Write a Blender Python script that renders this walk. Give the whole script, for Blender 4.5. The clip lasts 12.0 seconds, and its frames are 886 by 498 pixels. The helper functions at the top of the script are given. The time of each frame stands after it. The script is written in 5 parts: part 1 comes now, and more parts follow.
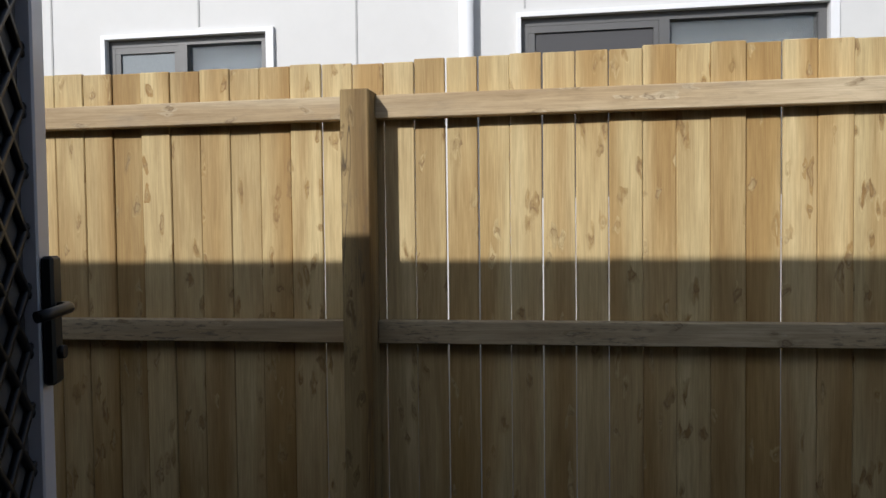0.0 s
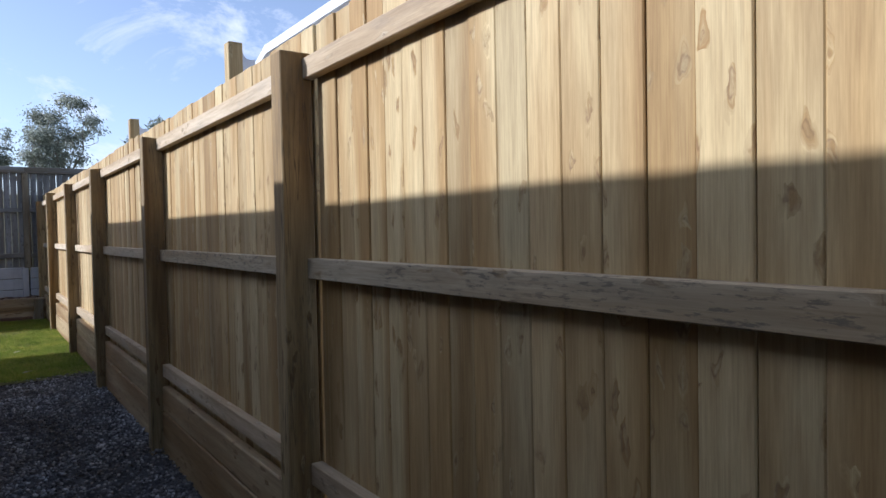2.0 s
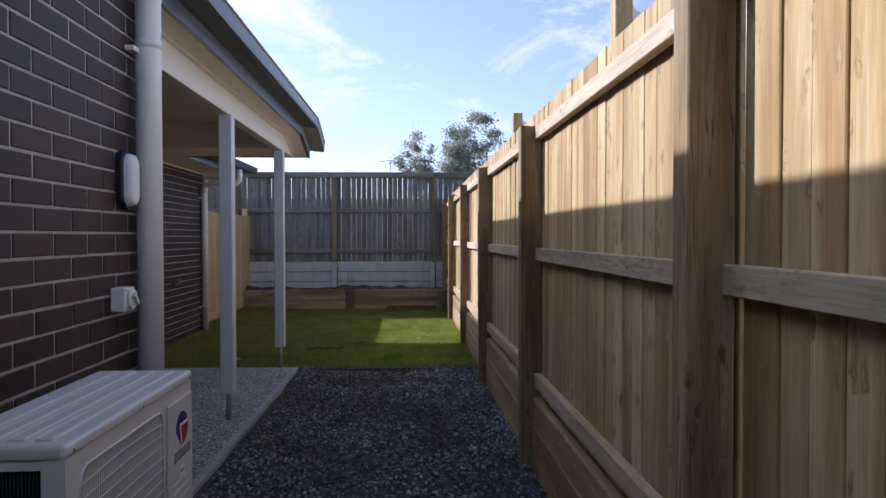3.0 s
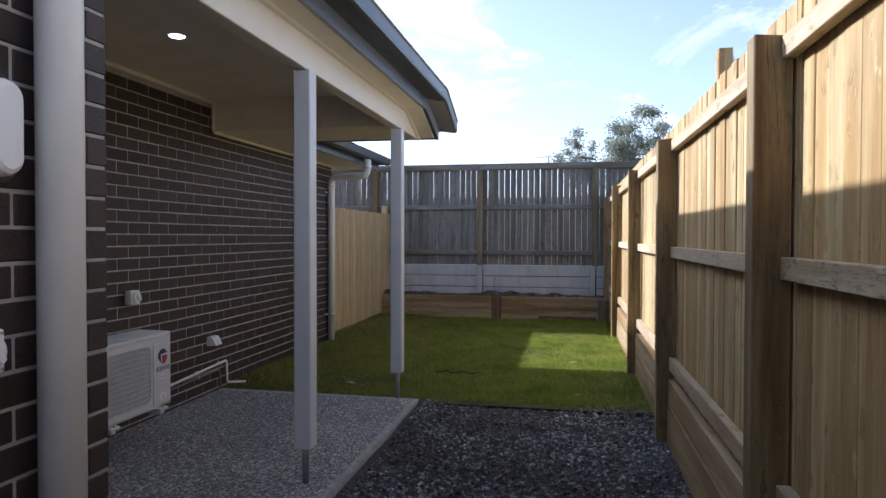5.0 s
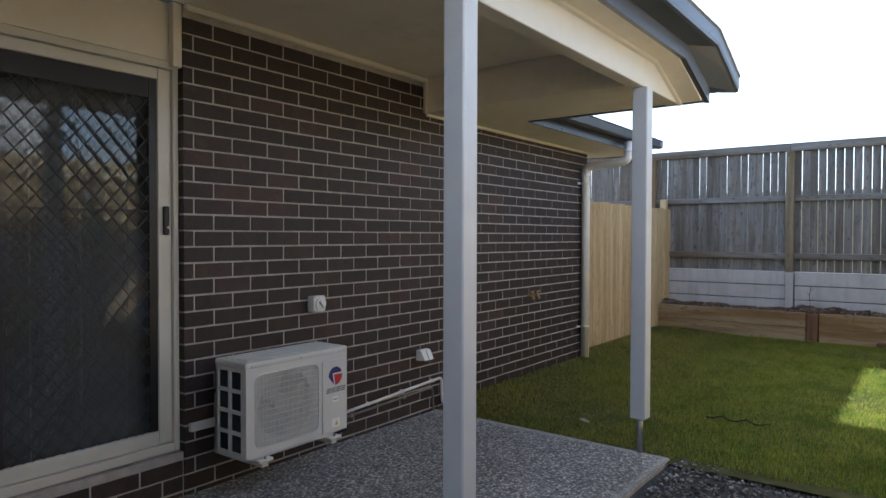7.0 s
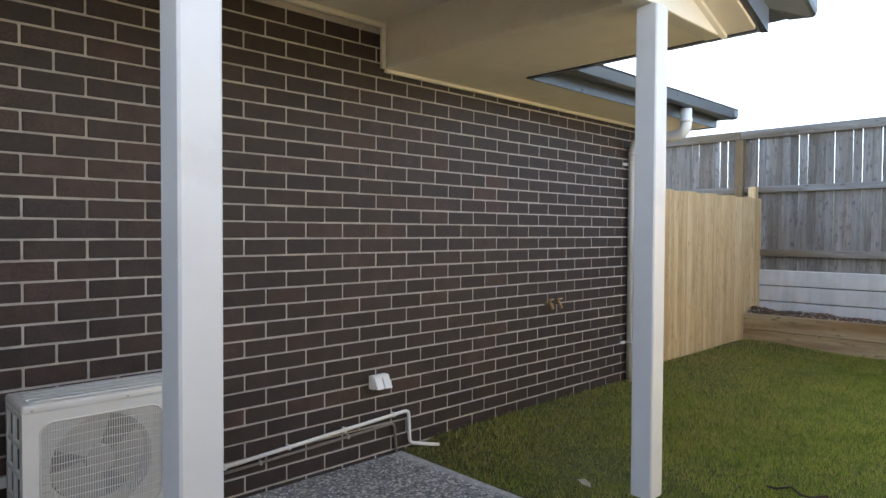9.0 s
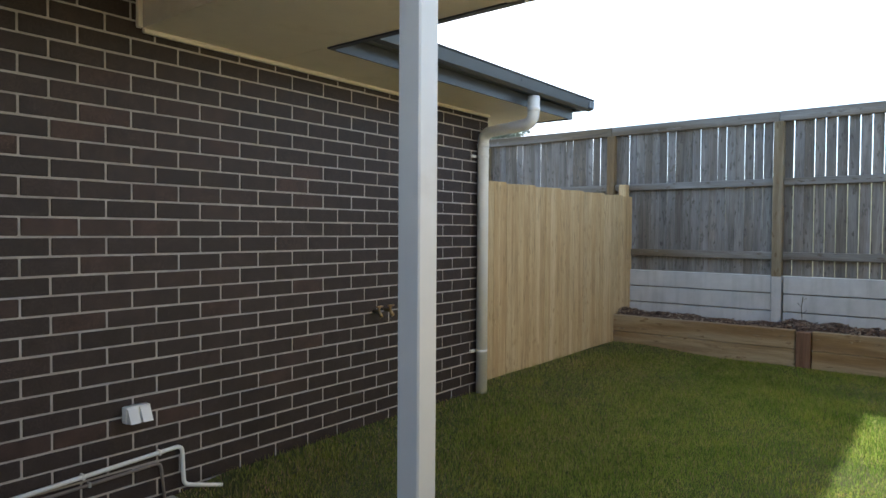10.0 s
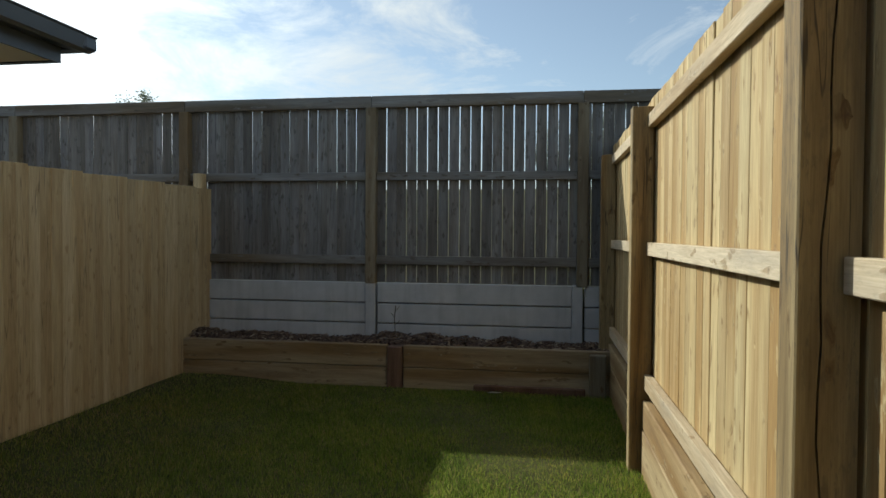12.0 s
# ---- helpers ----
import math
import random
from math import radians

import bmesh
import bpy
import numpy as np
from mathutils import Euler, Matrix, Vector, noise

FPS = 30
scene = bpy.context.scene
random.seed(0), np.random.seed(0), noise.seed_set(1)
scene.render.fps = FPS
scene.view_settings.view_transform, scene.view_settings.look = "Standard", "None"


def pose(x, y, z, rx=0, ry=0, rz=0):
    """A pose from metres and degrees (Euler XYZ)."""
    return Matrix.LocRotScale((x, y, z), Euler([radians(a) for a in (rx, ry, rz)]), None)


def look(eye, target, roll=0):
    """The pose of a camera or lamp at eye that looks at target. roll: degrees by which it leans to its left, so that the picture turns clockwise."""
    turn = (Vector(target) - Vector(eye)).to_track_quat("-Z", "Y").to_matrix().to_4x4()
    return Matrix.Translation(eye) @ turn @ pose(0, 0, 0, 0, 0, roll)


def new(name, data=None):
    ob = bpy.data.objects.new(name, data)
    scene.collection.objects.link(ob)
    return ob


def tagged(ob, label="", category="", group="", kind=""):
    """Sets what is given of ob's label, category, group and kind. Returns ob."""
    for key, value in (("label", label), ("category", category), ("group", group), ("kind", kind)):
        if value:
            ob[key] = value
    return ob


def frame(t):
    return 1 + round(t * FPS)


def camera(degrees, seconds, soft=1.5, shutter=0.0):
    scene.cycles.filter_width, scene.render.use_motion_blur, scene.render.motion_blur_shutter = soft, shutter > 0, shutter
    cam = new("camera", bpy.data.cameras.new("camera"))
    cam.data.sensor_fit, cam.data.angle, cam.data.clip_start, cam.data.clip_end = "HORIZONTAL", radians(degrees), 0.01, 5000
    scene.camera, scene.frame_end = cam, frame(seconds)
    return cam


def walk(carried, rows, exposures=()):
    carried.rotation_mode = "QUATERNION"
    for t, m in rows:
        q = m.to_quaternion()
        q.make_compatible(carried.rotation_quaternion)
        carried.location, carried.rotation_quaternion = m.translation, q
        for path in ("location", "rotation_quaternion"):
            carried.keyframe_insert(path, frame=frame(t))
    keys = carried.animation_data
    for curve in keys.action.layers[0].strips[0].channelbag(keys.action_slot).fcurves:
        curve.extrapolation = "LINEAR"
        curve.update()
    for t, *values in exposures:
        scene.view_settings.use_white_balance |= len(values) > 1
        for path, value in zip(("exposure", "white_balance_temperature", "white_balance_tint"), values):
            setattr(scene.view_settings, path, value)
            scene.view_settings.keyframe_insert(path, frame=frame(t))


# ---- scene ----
cam = camera(68.0, 12.0)
METRES, EYE, TILT, LEAN, TURN = 9.24, 1.686, 0.0, -0.5, 7.8
ROWS = [
    (0.0, 0.0, 0.0, -0.0016, -0.02, -1.75, 1.17),
    (0.5, -0.0022, 0.0334, -0.0026, 4.91, -2.08, 1.2),
    (1.0, -0.0106, 0.0644, -0.0073, 10.73, -2.87, 1.58),
    (1.5, -0.0263, 0.0995, -0.0243, 29.02, -2.35, 2.0),
    (2.0, -0.054, 0.1263, -0.0230, 46.98, -1.3, 1.45),
    (2.5, -0.0822, 0.1477, -0.0258, 66.38, -0.75, 0.75),
    (3.0, -0.1242, 0.16, -0.0252, 79.38, -0.58, 0.17),
    (3.5, -0.1637, 0.1711, -0.0239, 83.08, -0.59, 0.1),
    (5.5, -0.3352, 0.1981, -0.0239, 96.78, -0.57, -0.2),
    (6.0, -0.3713, 0.2065, -0.0229, 101.28, -0.58, -0.22),
    (6.5, -0.4053, 0.2123, -0.0233, 111.06, -0.65, -0.32),
    (8.5, -0.5558, 0.2146, -0.0249, 127.46, -0.93, -0.5),
    (9.0, -0.6015, 0.2265, -0.025, 128.0, -1.1, -0.57),
    (9.5, -0.6498, 0.2358, -0.0266, 127.76, -1.18, -0.62),
    (10.0, -0.6952, 0.2464, -0.0245, 120.61, -1.11, -0.62),
    (10.5, -0.7369, 0.2601, -0.022, 114.04, -0.95, -0.52),
    (11.0, -0.7843, 0.2652, -0.0201, 102.54, -0.92, -0.53),
    (11.5, -0.8327, 0.2734, -0.0207, 94.49, -0.86, -0.41),
    (12.0, -0.8819, 0.2799, -0.0218, 91.1, -0.8, -0.4),
]
EXPOSURES = [
    (0.0, 0.26, 6080, 11), (1.0, 0.36, 6080, 11), (1.5, 0.82, 5430, 15), (2.0, 0.88, 5380, 16), (2.5, 0.86, 5330, 19), (3.0, 1.06, 5400, 21), (3.5, 1.18, 5450, 20), (5.5, 1.40, 5560, 14),
    (6.5, 1.58, 5560, 11), (8.5, 2.87, 5700, 8), (9.0, 2.68, 5700, 8), (9.5, 2.45, 5620, 7), (10.0, 2.08, 5580, 4), (10.5, 1.36, 5600, 3), (11.0, 0.85, 5850, 1), (11.5, 0.58, 6000, 1), (12.0, 0.46, 6000, 1),
]
walk(cam, [(t, pose(0, 0, EYE, TILT, LEAN, TURN) @ pose(METRES * x, METRES * y, METRES * z, 90 + pitch, roll, yaw)) for t, x, y, z, yaw, pitch, roll in ROWS], EXPOSURES)

# ---- world, sun, exposure ----
SUN_WAY = Vector((0.82, 1.535, -1.0)).normalized()
world = bpy.data.worlds.new("world")
scene.world = world
world.use_nodes = True
wn, wl = world.node_tree.nodes, world.node_tree.links
wn.clear()
w_out = wn.new("ShaderNodeOutputWorld")
w_bg = wn.new("ShaderNodeBackground")
w_bg.inputs["Strength"].default_value = 0.135
sky = wn.new("ShaderNodeTexSky")
sky.sky_type = "NISHITA"
sky.sun_disc = False
sky.sun_elevation = radians(29.9)
sky.sun_rotation = math.atan2(-SUN_WAY.x, -SUN_WAY.y)
sky.air_density, sky.dust_density, sky.ozone_density = 1.0, 0.7, 1.5
w_co = wn.new("ShaderNodeTexCoord")
w_map = wn.new("ShaderNodeMapping")
w_map.inputs["Scale"].default_value = (1.6, 2.6, 6.5)
w_map.inputs["Location"].default_value = (0.35, 0.2, 0.1)
w_no = wn.new("ShaderNodeTexNoise")
w_no.inputs["Scale"].default_value = 1.5
w_no.inputs["Detail"].default_value = 8.0
w_no.inputs["Roughness"].default_value = 0.66
w_no.inputs["Distortion"].default_value = 0.5
w_ramp = wn.new("ShaderNodeValToRGB")
w_ramp.color_ramp.elements[0].position = 0.52
w_ramp.color_ramp.elements[1].position = 0.70
w_mix = wn.new("ShaderNodeMix")
w_mix.data_type = "RGBA"
wl.new(w_co.outputs["Generated"], w_map.inputs["Vector"])
wl.new(w_map.outputs["Vector"], w_no.inputs["Vector"])
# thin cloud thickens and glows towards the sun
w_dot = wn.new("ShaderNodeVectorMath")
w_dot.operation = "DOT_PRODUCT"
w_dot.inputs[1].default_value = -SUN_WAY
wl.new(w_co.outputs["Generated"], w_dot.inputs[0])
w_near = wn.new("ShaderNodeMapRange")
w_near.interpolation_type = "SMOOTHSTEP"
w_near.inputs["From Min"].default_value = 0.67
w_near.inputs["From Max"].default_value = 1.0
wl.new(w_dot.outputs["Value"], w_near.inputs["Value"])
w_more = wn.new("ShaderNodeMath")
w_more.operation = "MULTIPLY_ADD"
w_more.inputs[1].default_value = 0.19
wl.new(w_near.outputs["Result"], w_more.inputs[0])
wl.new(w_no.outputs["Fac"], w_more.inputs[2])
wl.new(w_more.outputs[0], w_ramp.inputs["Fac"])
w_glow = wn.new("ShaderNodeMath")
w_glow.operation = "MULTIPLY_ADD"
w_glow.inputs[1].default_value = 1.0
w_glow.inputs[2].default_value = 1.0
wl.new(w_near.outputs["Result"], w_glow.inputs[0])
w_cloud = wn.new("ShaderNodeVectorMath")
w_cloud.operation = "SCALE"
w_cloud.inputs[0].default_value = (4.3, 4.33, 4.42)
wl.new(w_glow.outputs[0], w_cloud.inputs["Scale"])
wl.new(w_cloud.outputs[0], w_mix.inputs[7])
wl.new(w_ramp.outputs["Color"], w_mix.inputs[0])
w_sat = wn.new("ShaderNodeHueSaturation")
w_sat.inputs["Saturation"].default_value = 0.72
w_sat.inputs["Value"].default_value = 0.70
wl.new(sky.outputs["Color"], w_sat.inputs["Color"])
wl.new(w_sat.outputs["Color"], w_mix.inputs[6])
wl.new(w_mix.outputs[2], w_bg.inputs["Color"])
wl.new(w_bg.outputs["Background"], w_out.inputs["Surface"])

sun = new("sun", bpy.data.lights.new("sun", "SUN"))
sun.data.energy = 3.1
sun.data.angle = radians(0.6)
sun.data.color = (1.0, 0.94, 0.85)
sun.matrix_world = look((0, 0, 20), Vector((0, 0, 20)) + SUN_WAY)


# ---- materials ----
class Mat:
    """A small builder of node materials."""

    def __init__(self, name, rough=0.6, metal=0.0):
        self.m = bpy.data.materials.new(name)
        self.m.use_nodes = True
        self.t = self.m.node_tree
        self.n, self.l = self.t.nodes, self.t.links
        self.b = self.n["Principled BSDF"]
        self.b.inputs["Roughness"].default_value = rough
        self.b.inputs["Metallic"].default_value = metal

    def add(self, kind, **values):
        node = self.n.new(kind)
        for key, value in values.items():
            node.inputs[key.replace("_", " ")].default_value = value
        return node

    def link(self, a, b):
        self.l.new(a, b)
        return self

    def coords(self, scale=(1, 1, 1), spread=0.0):
        co = self.n.new("ShaderNodeTexCoord")
        mp = self.add("ShaderNodeMapping", Scale=scale)
        if spread:
            info = self.n.new("ShaderNodeObjectInfo")
            mul = self.n.new("ShaderNodeVectorMath")
            mul.operation = "SCALE"
            mul.inputs[0].default_value = (31.7, 17.3, 47.1)
            self.l.new(info.outputs["Random"], mul.inputs["Scale"])
            ad = self.n.new("ShaderNodeVectorMath")
            ad.operation = "ADD"
            self.l.new(co.outputs["Object"], ad.inputs[0])
            self.l.new(mul.outputs[0], ad.inputs[1])
            self.l.new(ad.outputs[0], mp.inputs["Vector"])
        else:
            self.l.new(co.outputs["Object"], mp.inputs["Vector"])
        return mp.outputs["Vector"]

    def noise(self, vec, scale, detail=4.0, rough=0.55, distort=0.0):
        no = self.add("ShaderNodeTexNoise", Scale=scale, Detail=detail, Roughness=rough, Distortion=distort)
        self.l.new(vec, no.inputs["Vector"])
        return no.outputs["Fac"]

    def voronoi(self, vec, scale, out="Distance", feature="F1"):
        vo = self.n.new("ShaderNodeTexVoronoi")
        vo.feature = feature
        vo.inputs["Scale"].default_value = scale
        self.l.new(vec, vo.inputs["Vector"])
        return vo.outputs[out]

    def ramp(self, fac, stops):
        r = self.n.new("ShaderNodeValToRGB")
        el = r.color_ramp.elements
        while len(el) < len(stops):
            el.new(0.5)
        for e, (pos, col) in zip(el, stops):
            e.position = pos
            e.color = (*col, 1) if len(col) == 3 else col
        self.l.new(fac, r.inputs["Fac"])
        return r.outputs["Color"]

    def mix(self, fac, a, b, blend="MIX"):
        mx = self.n.new("ShaderNodeMix")
        mx.data_type = "RGBA"
        mx.blend_type = blend
        for value, slot in ((fac, 0), (a, 6), (b, 7)):
            if isinstance(value, (int, float)):
                mx.inputs[slot].default_value = value
            elif isinstance(value, tuple):
                mx.inputs[slot].default_value = (*value, 1)
            else:
                self.l.new(value, mx.inputs[slot])
        return mx.outputs[2]

    def random(self):
        return self.n.new("ShaderNodeObjectInfo").outputs["Random"]

    def island(self):
        return self.n.new("ShaderNodeNewGeometry").outputs["Random Per Island"]

    def color(self, out):
        self.l.new(out, self.b.inputs["Base Color"])
        return self

    def rough(self, out):
        self.l.new(out, self.b.inputs["Roughness"])
        return self

    def bump(self, height, strength=0.3, distance=0.003):
        bp = self.add("ShaderNodeBump", Strength=strength, Distance=distance)
        self.l.new(height, bp.inputs["Height"])
        self.l.new(bp.outputs["Normal"], self.b.inputs["Normal"])
        return self


G1, G0 = (1, 1, 1), (0, 0, 0)


def wood(name, axis, dark, light, knot=(0.12, 0.065, 0.03), knots=0.014, tint=0.25, grey=None, stain=0.0, rough=0.75, rare=0.9, mould=0.0, cracks=0.0, streak=1.0):
    """Sawn timber with grain along an axis, knots of a radius in metres, and a tint of its own for every piece."""
    m = Mat(name, rough)

    def along(a, b):
        return {"x": (a, b, b), "y": (b, a, b), "z": (b, b, a)}[axis]

    def math_node(kind, a, b=None, c=None):
        node = m.n.new("ShaderNodeMath")
        node.operation = kind
        for slot, value in enumerate((a, b, c)):
            if value is None:
                continue
            if isinstance(value, (int, float)):
                node.inputs[slot].default_value = value
            else:
                m.link(value, node.inputs[slot])
        return node.outputs[0]

    vec = m.coords(along(1.0, 14.0), spread=1.0)
    # knots lie in the plane of the face: across the piece, then along it
    cut = m.n.new("ShaderNodeSeparateXYZ")
    m.link(m.coords(spread=1.0), cut.inputs[0])
    run, wide_a, wide_b = {"x": ("X", "Y", "Z"), "y": ("Y", "X", "Z"), "z": ("Z", "X", "Y")}[axis]
    across = math_node("ADD", cut.outputs[wide_a], cut.outputs[wide_b])
    wave = m.noise(m.coords(along(7.0, 16.0), spread=1.0), 1.0, 3.0, 0.6)
    across = math_node("ADD", across, math_node("MULTIPLY", math_node("SUBTRACT", wave, 0.5), 0.06))
    sway = m.noise(m.coords(along(9.0, 30.0), spread=1.0), 1.0, 2.0, 0.6)
    lengthways = math_node("ADD", cut.outputs[run], math_node("MULTIPLY", math_node("SUBTRACT", sway, 0.5), 0.14))
    plane = m.n.new("ShaderNodeCombineXYZ")
    m.link(math_node("MULTIPLY", across, 8.5), plane.inputs[0])
    m.link(math_node("MULTIPLY", lengthways, 2.5), plane.inputs[1])
    vo = m.n.new("ShaderNodeTexVoronoi")
    vo.voronoi_dimensions = "2D"
    m.link(plane.outputs[0], vo.inputs["Vector"])
    pick = m.n.new("ShaderNodeSeparateColor")
    m.link(vo.outputs["Color"], pick.inputs[0])
    gone = math_node("LESS_THAN", pick.outputs[0], rare)
    far = math_node("ADD", vo.outputs["Distance"], gone)
    # grain arches past the knots in long ovals
    bend = m.ramp(far, [(0.0, G1), (0.55, G0)])
    sc = m.n.new("ShaderNodeVectorMath")
    sc.operation = "SCALE"
    sc.inputs["Scale"].default_value = 1.6
    ad = m.n.new("ShaderNodeVectorMath")
    ad.operation = "ADD"
    m.link(bend, sc.inputs[0]).link(vec, ad.inputs[0]).link(sc.outputs[0], ad.inputs[1])
    off = m.n.new("ShaderNodeVectorMath")
    off.operation = "SUBTRACT"
    m.link(plane.outputs[0], off.inputs[0]).link(vo.outputs["Position"], off.inputs[1])
    metre = m.n.new("ShaderNodeVectorMath")
    metre.operation = "DIVIDE"
    metre.inputs[1].default_value = (8.5, 3.4, 1.0)
    m.link(off.outputs[0], metre.inputs[0])
    ln = m.n.new("ShaderNodeVectorMath")
    ln.operation = "LENGTH"
    m.link(metre.outputs[0], ln.inputs[0])
    rel = math_node("DIVIDE", ln.outputs["Value"], math_node("MULTIPLY_ADD", pick.outputs[1], 1.4 * knots, 0.4 * knots))
    kd = math_node("MULTIPLY", math_node("ADD", rel, math_node("MULTIPLY", gone, 9.0)), 0.2)
    g1 = m.noise(ad.outputs[0], 1.0, 3.0, 0.6, 0.6)
    g2 = m.noise(ad.outputs[0], 5.0, 5.0, 0.7)
    band = m.noise(ad.outputs[0], 0.5, 1.0, 0.5)
    col = m.ramp(g1, [(0.3, dark), (0.68, light)])
    col = m.mix(streak, col, m.ramp(band, [(0.36, (0.76, 0.63, 0.45)), (0.5, (0.98, 0.94, 0.88)), (0.62, (1.08, 1.10, 1.12))]), "MULTIPLY")
    fine = m.ramp(g2, [(0.3, (0.72, 0.67, 0.60)), (0.7, (1.07, 1.06, 1.04))])
    col = m.mix(0.8, col, fine, "MULTIPLY")
    hair = m.noise(m.coords(along(6.0, 260.0), spread=1.0), 1.0, 3.0, 0.6)
    col = m.mix(0.7, col, m.ramp(hair, [(0.32, (0.80, 0.77, 0.72)), (0.6, (1.05, 1.05, 1.04))]), "MULTIPLY")
    ragged = m.ramp(m.noise(m.coords(along(8.0, 20.0), spread=1.0), 1.6, 4.0, 0.6, 1.2), [(0.38, G0), (0.58, G1)])
    rings = m.ramp(far, [(0.05, G0), (0.12, (0.55, 0.55, 0.55)), (0.17, G0), (0.24, (0.75, 0.75, 0.75)), (0.28, (0.1, 0.1, 0.1)), (0.36, (0.4, 0.4, 0.4)), (0.44, G0)])
    rings = m.mix(1.0, rings, ragged, "MULTIPLY")
    col = m.mix(m.mix(1.0, rings, (0.5, 0.5, 0.5), "MULTIPLY"), col, (dark[0] * 0.72, dark[1] * 0.60, dark[2] * 0.42))
    halo = m.ramp(kd, [(0.14, G1), (0.55, G0)])
    halo = m.mix(1.0, halo, ragged, "MULTIPLY")
    col = m.mix(m.mix(1.0, halo, (0.45, 0.45, 0.45), "MULTIPLY"), col, (dark[0] * 0.58, dark[1] * 0.52, dark[2] * 0.40))
    core = m.ramp(kd, [(0.07, (0.35, 0.35, 0.35)), (0.13, G1), (0.19, G0)])
    chipped = m.ramp(m.noise(m.coords(along(30.0, 30.0), spread=1.0), 1.0, 3.0, 0.6), [(0.40, G0), (0.56, G1)])
    core = m.mix(1.0, core, chipped, "MULTIPLY")
    col = m.mix(m.mix(1.0, core, (0.6, 0.6, 0.6), "MULTIPLY"), col, knot)
    if stain:
        big = m.noise(m.coords(along(0.7, 3.0), spread=1.0), 2.5, 5.0, 0.65)
        blot = m.ramp(big, [(0.52, G0), (0.72, G1)])
        col = m.mix(m.mix(1.0, blot, (stain, stain, stain), "MULTIPLY"), col, grey or tuple(0.4 * d for d in dark))
    if cracks:
        cn = m.noise(m.coords(along(0.9, 22.0), spread=1.0), 1.0, 2.0, 0.5, 0.3)
        line = m.ramp(cn, [(0.488, G0), (0.497, G1), (0.503, G1), (0.512, G0)])
        gate = m.ramp(m.noise(m.coords((1, 1, 1), spread=1.0), 2.0, 2.0), [(0.45, G0), (0.55, G1)])
        line = m.mix(1.0, line, gate, "MULTIPLY")
        col = m.mix(m.mix(1.0, line, (cracks, cracks, cracks), "MULTIPLY"), col, (0.02, 0.014, 0.01))
    if mould:
        streaks = along(7.0, 34.0)
        speck = m.noise(m.coords(streaks, spread=1.0), 3.0, 6.0, 0.7)
        where = m.noise(m.coords((1, 1, 1), spread=1.0), 3.2, 2.0)
        both = m.mix(1.0, m.ramp(speck, [(0.53, G0), (0.60, G1)]), m.ramp(where, [(0.42, G0), (0.56, G1)]), "MULTIPLY")
        col = m.mix(m.mix(1.0, both, (mould, mould, mould), "MULTIPLY"), col, (0.06, 0.055, 0.045))
    rnd = m.ramp(m.random(), [(0.0, (1 - tint, 1 - tint, 1 - tint)), (0.35, (1 - 0.3 * tint, 1 - 0.4 * tint, 1 - 0.55 * tint)), (0.7, (1.0, 1.0, 1.0)), (1.0, (1 + 0.35 * tint, 1 + 0.4 * tint, 1 + 0.6 * tint))])
    col = m.mix(1.0, col, rnd, "MULTIPLY")
    m.color(col).bump(m.mix(0.5, g2, hair), 0.4, 0.0015)
    return m.m


PALING = wood("pine_paling", "z", (0.465, 0.345, 0.168), (0.61, 0.495, 0.268), knot=(0.17, 0.09, 0.04), tint=0.20, knots=0.012, rare=0.885, streak=0.95, stain=0.5, grey=(0.44, 0.285, 0.11))
RAIL = wood("pine_rail", "x", (0.50, 0.408, 0.272), (0.66, 0.56, 0.40), tint=0.12, stain=0.55, grey=(0.34, 0.29, 0.22), knots=0.012, mould=0.12, streak=0.6)
RAIL_MID = wood("mouldy_rail", "x", (0.38, 0.315, 0.205), (0.53, 0.45, 0.31), tint=0.12, stain=0.4, grey=(0.24, 0.205, 0.14), knots=0.010, mould=0.6, streak=0.6)
POST = wood("hardwood_post", "z", (0.20, 0.142, 0.062), (0.41, 0.308, 0.148), knot=(0.10, 0.05, 0.02), tint=0.18, stain=0.45, grey=(0.165, 0.10, 0.045), cracks=0.75, rare=0.94, mould=0.35)
GATE_PALING = wood("gate_paling", "z", (0.53, 0.405, 0.22), (0.63, 0.505, 0.30), knot=(0.25, 0.13, 0.05), tint=0.10, knots=0.010, rare=0.92, streak=0.45, cracks=0.55)
SLEEPER = wood("pine_sleeper", "x", (0.33, 0.24, 0.12), (0.47, 0.36, 0.20), tint=0.12, stain=0.4, grey=(0.22, 0.15, 0.09))
SLEEPER_Y = wood("bed_sleeper", "y", (0.28, 0.215, 0.13), (0.41, 0.325, 0.20), tint=0.12, stain=0.5, grey=(0.20, 0.13, 0.08))
BLOCK = wood("sleeper_peg", "z", (0.12, 0.068, 0.042), (0.20, 0.115, 0.072), tint=0.1, stain=0.3)
OLD_PALING = wood("weathered_paling", "z", (0.150, 0.150, 0.153), (0.285, 0.285, 0.285), knot=(0.04, 0.036, 0.034), tint=0.28, stain=0.5, grey=(0.10, 0.085, 0.075), knots=0.012, rare=0.82, cracks=0.5, streak=0.5)
OLD_RAIL = wood("weathered_rail", "y", (0.155, 0.153, 0.150), (0.255, 0.253, 0.248), tint=0.15, stain=0.45, grey=(0.11, 0.085, 0.07), knots=0.010)
OLD_POST = wood("weathered_post", "z", (0.18, 0.15, 0.10), (0.27, 0.23, 0.16), tint=0.15, stain=0.4, grey=(0.12, 0.11, 0.06))


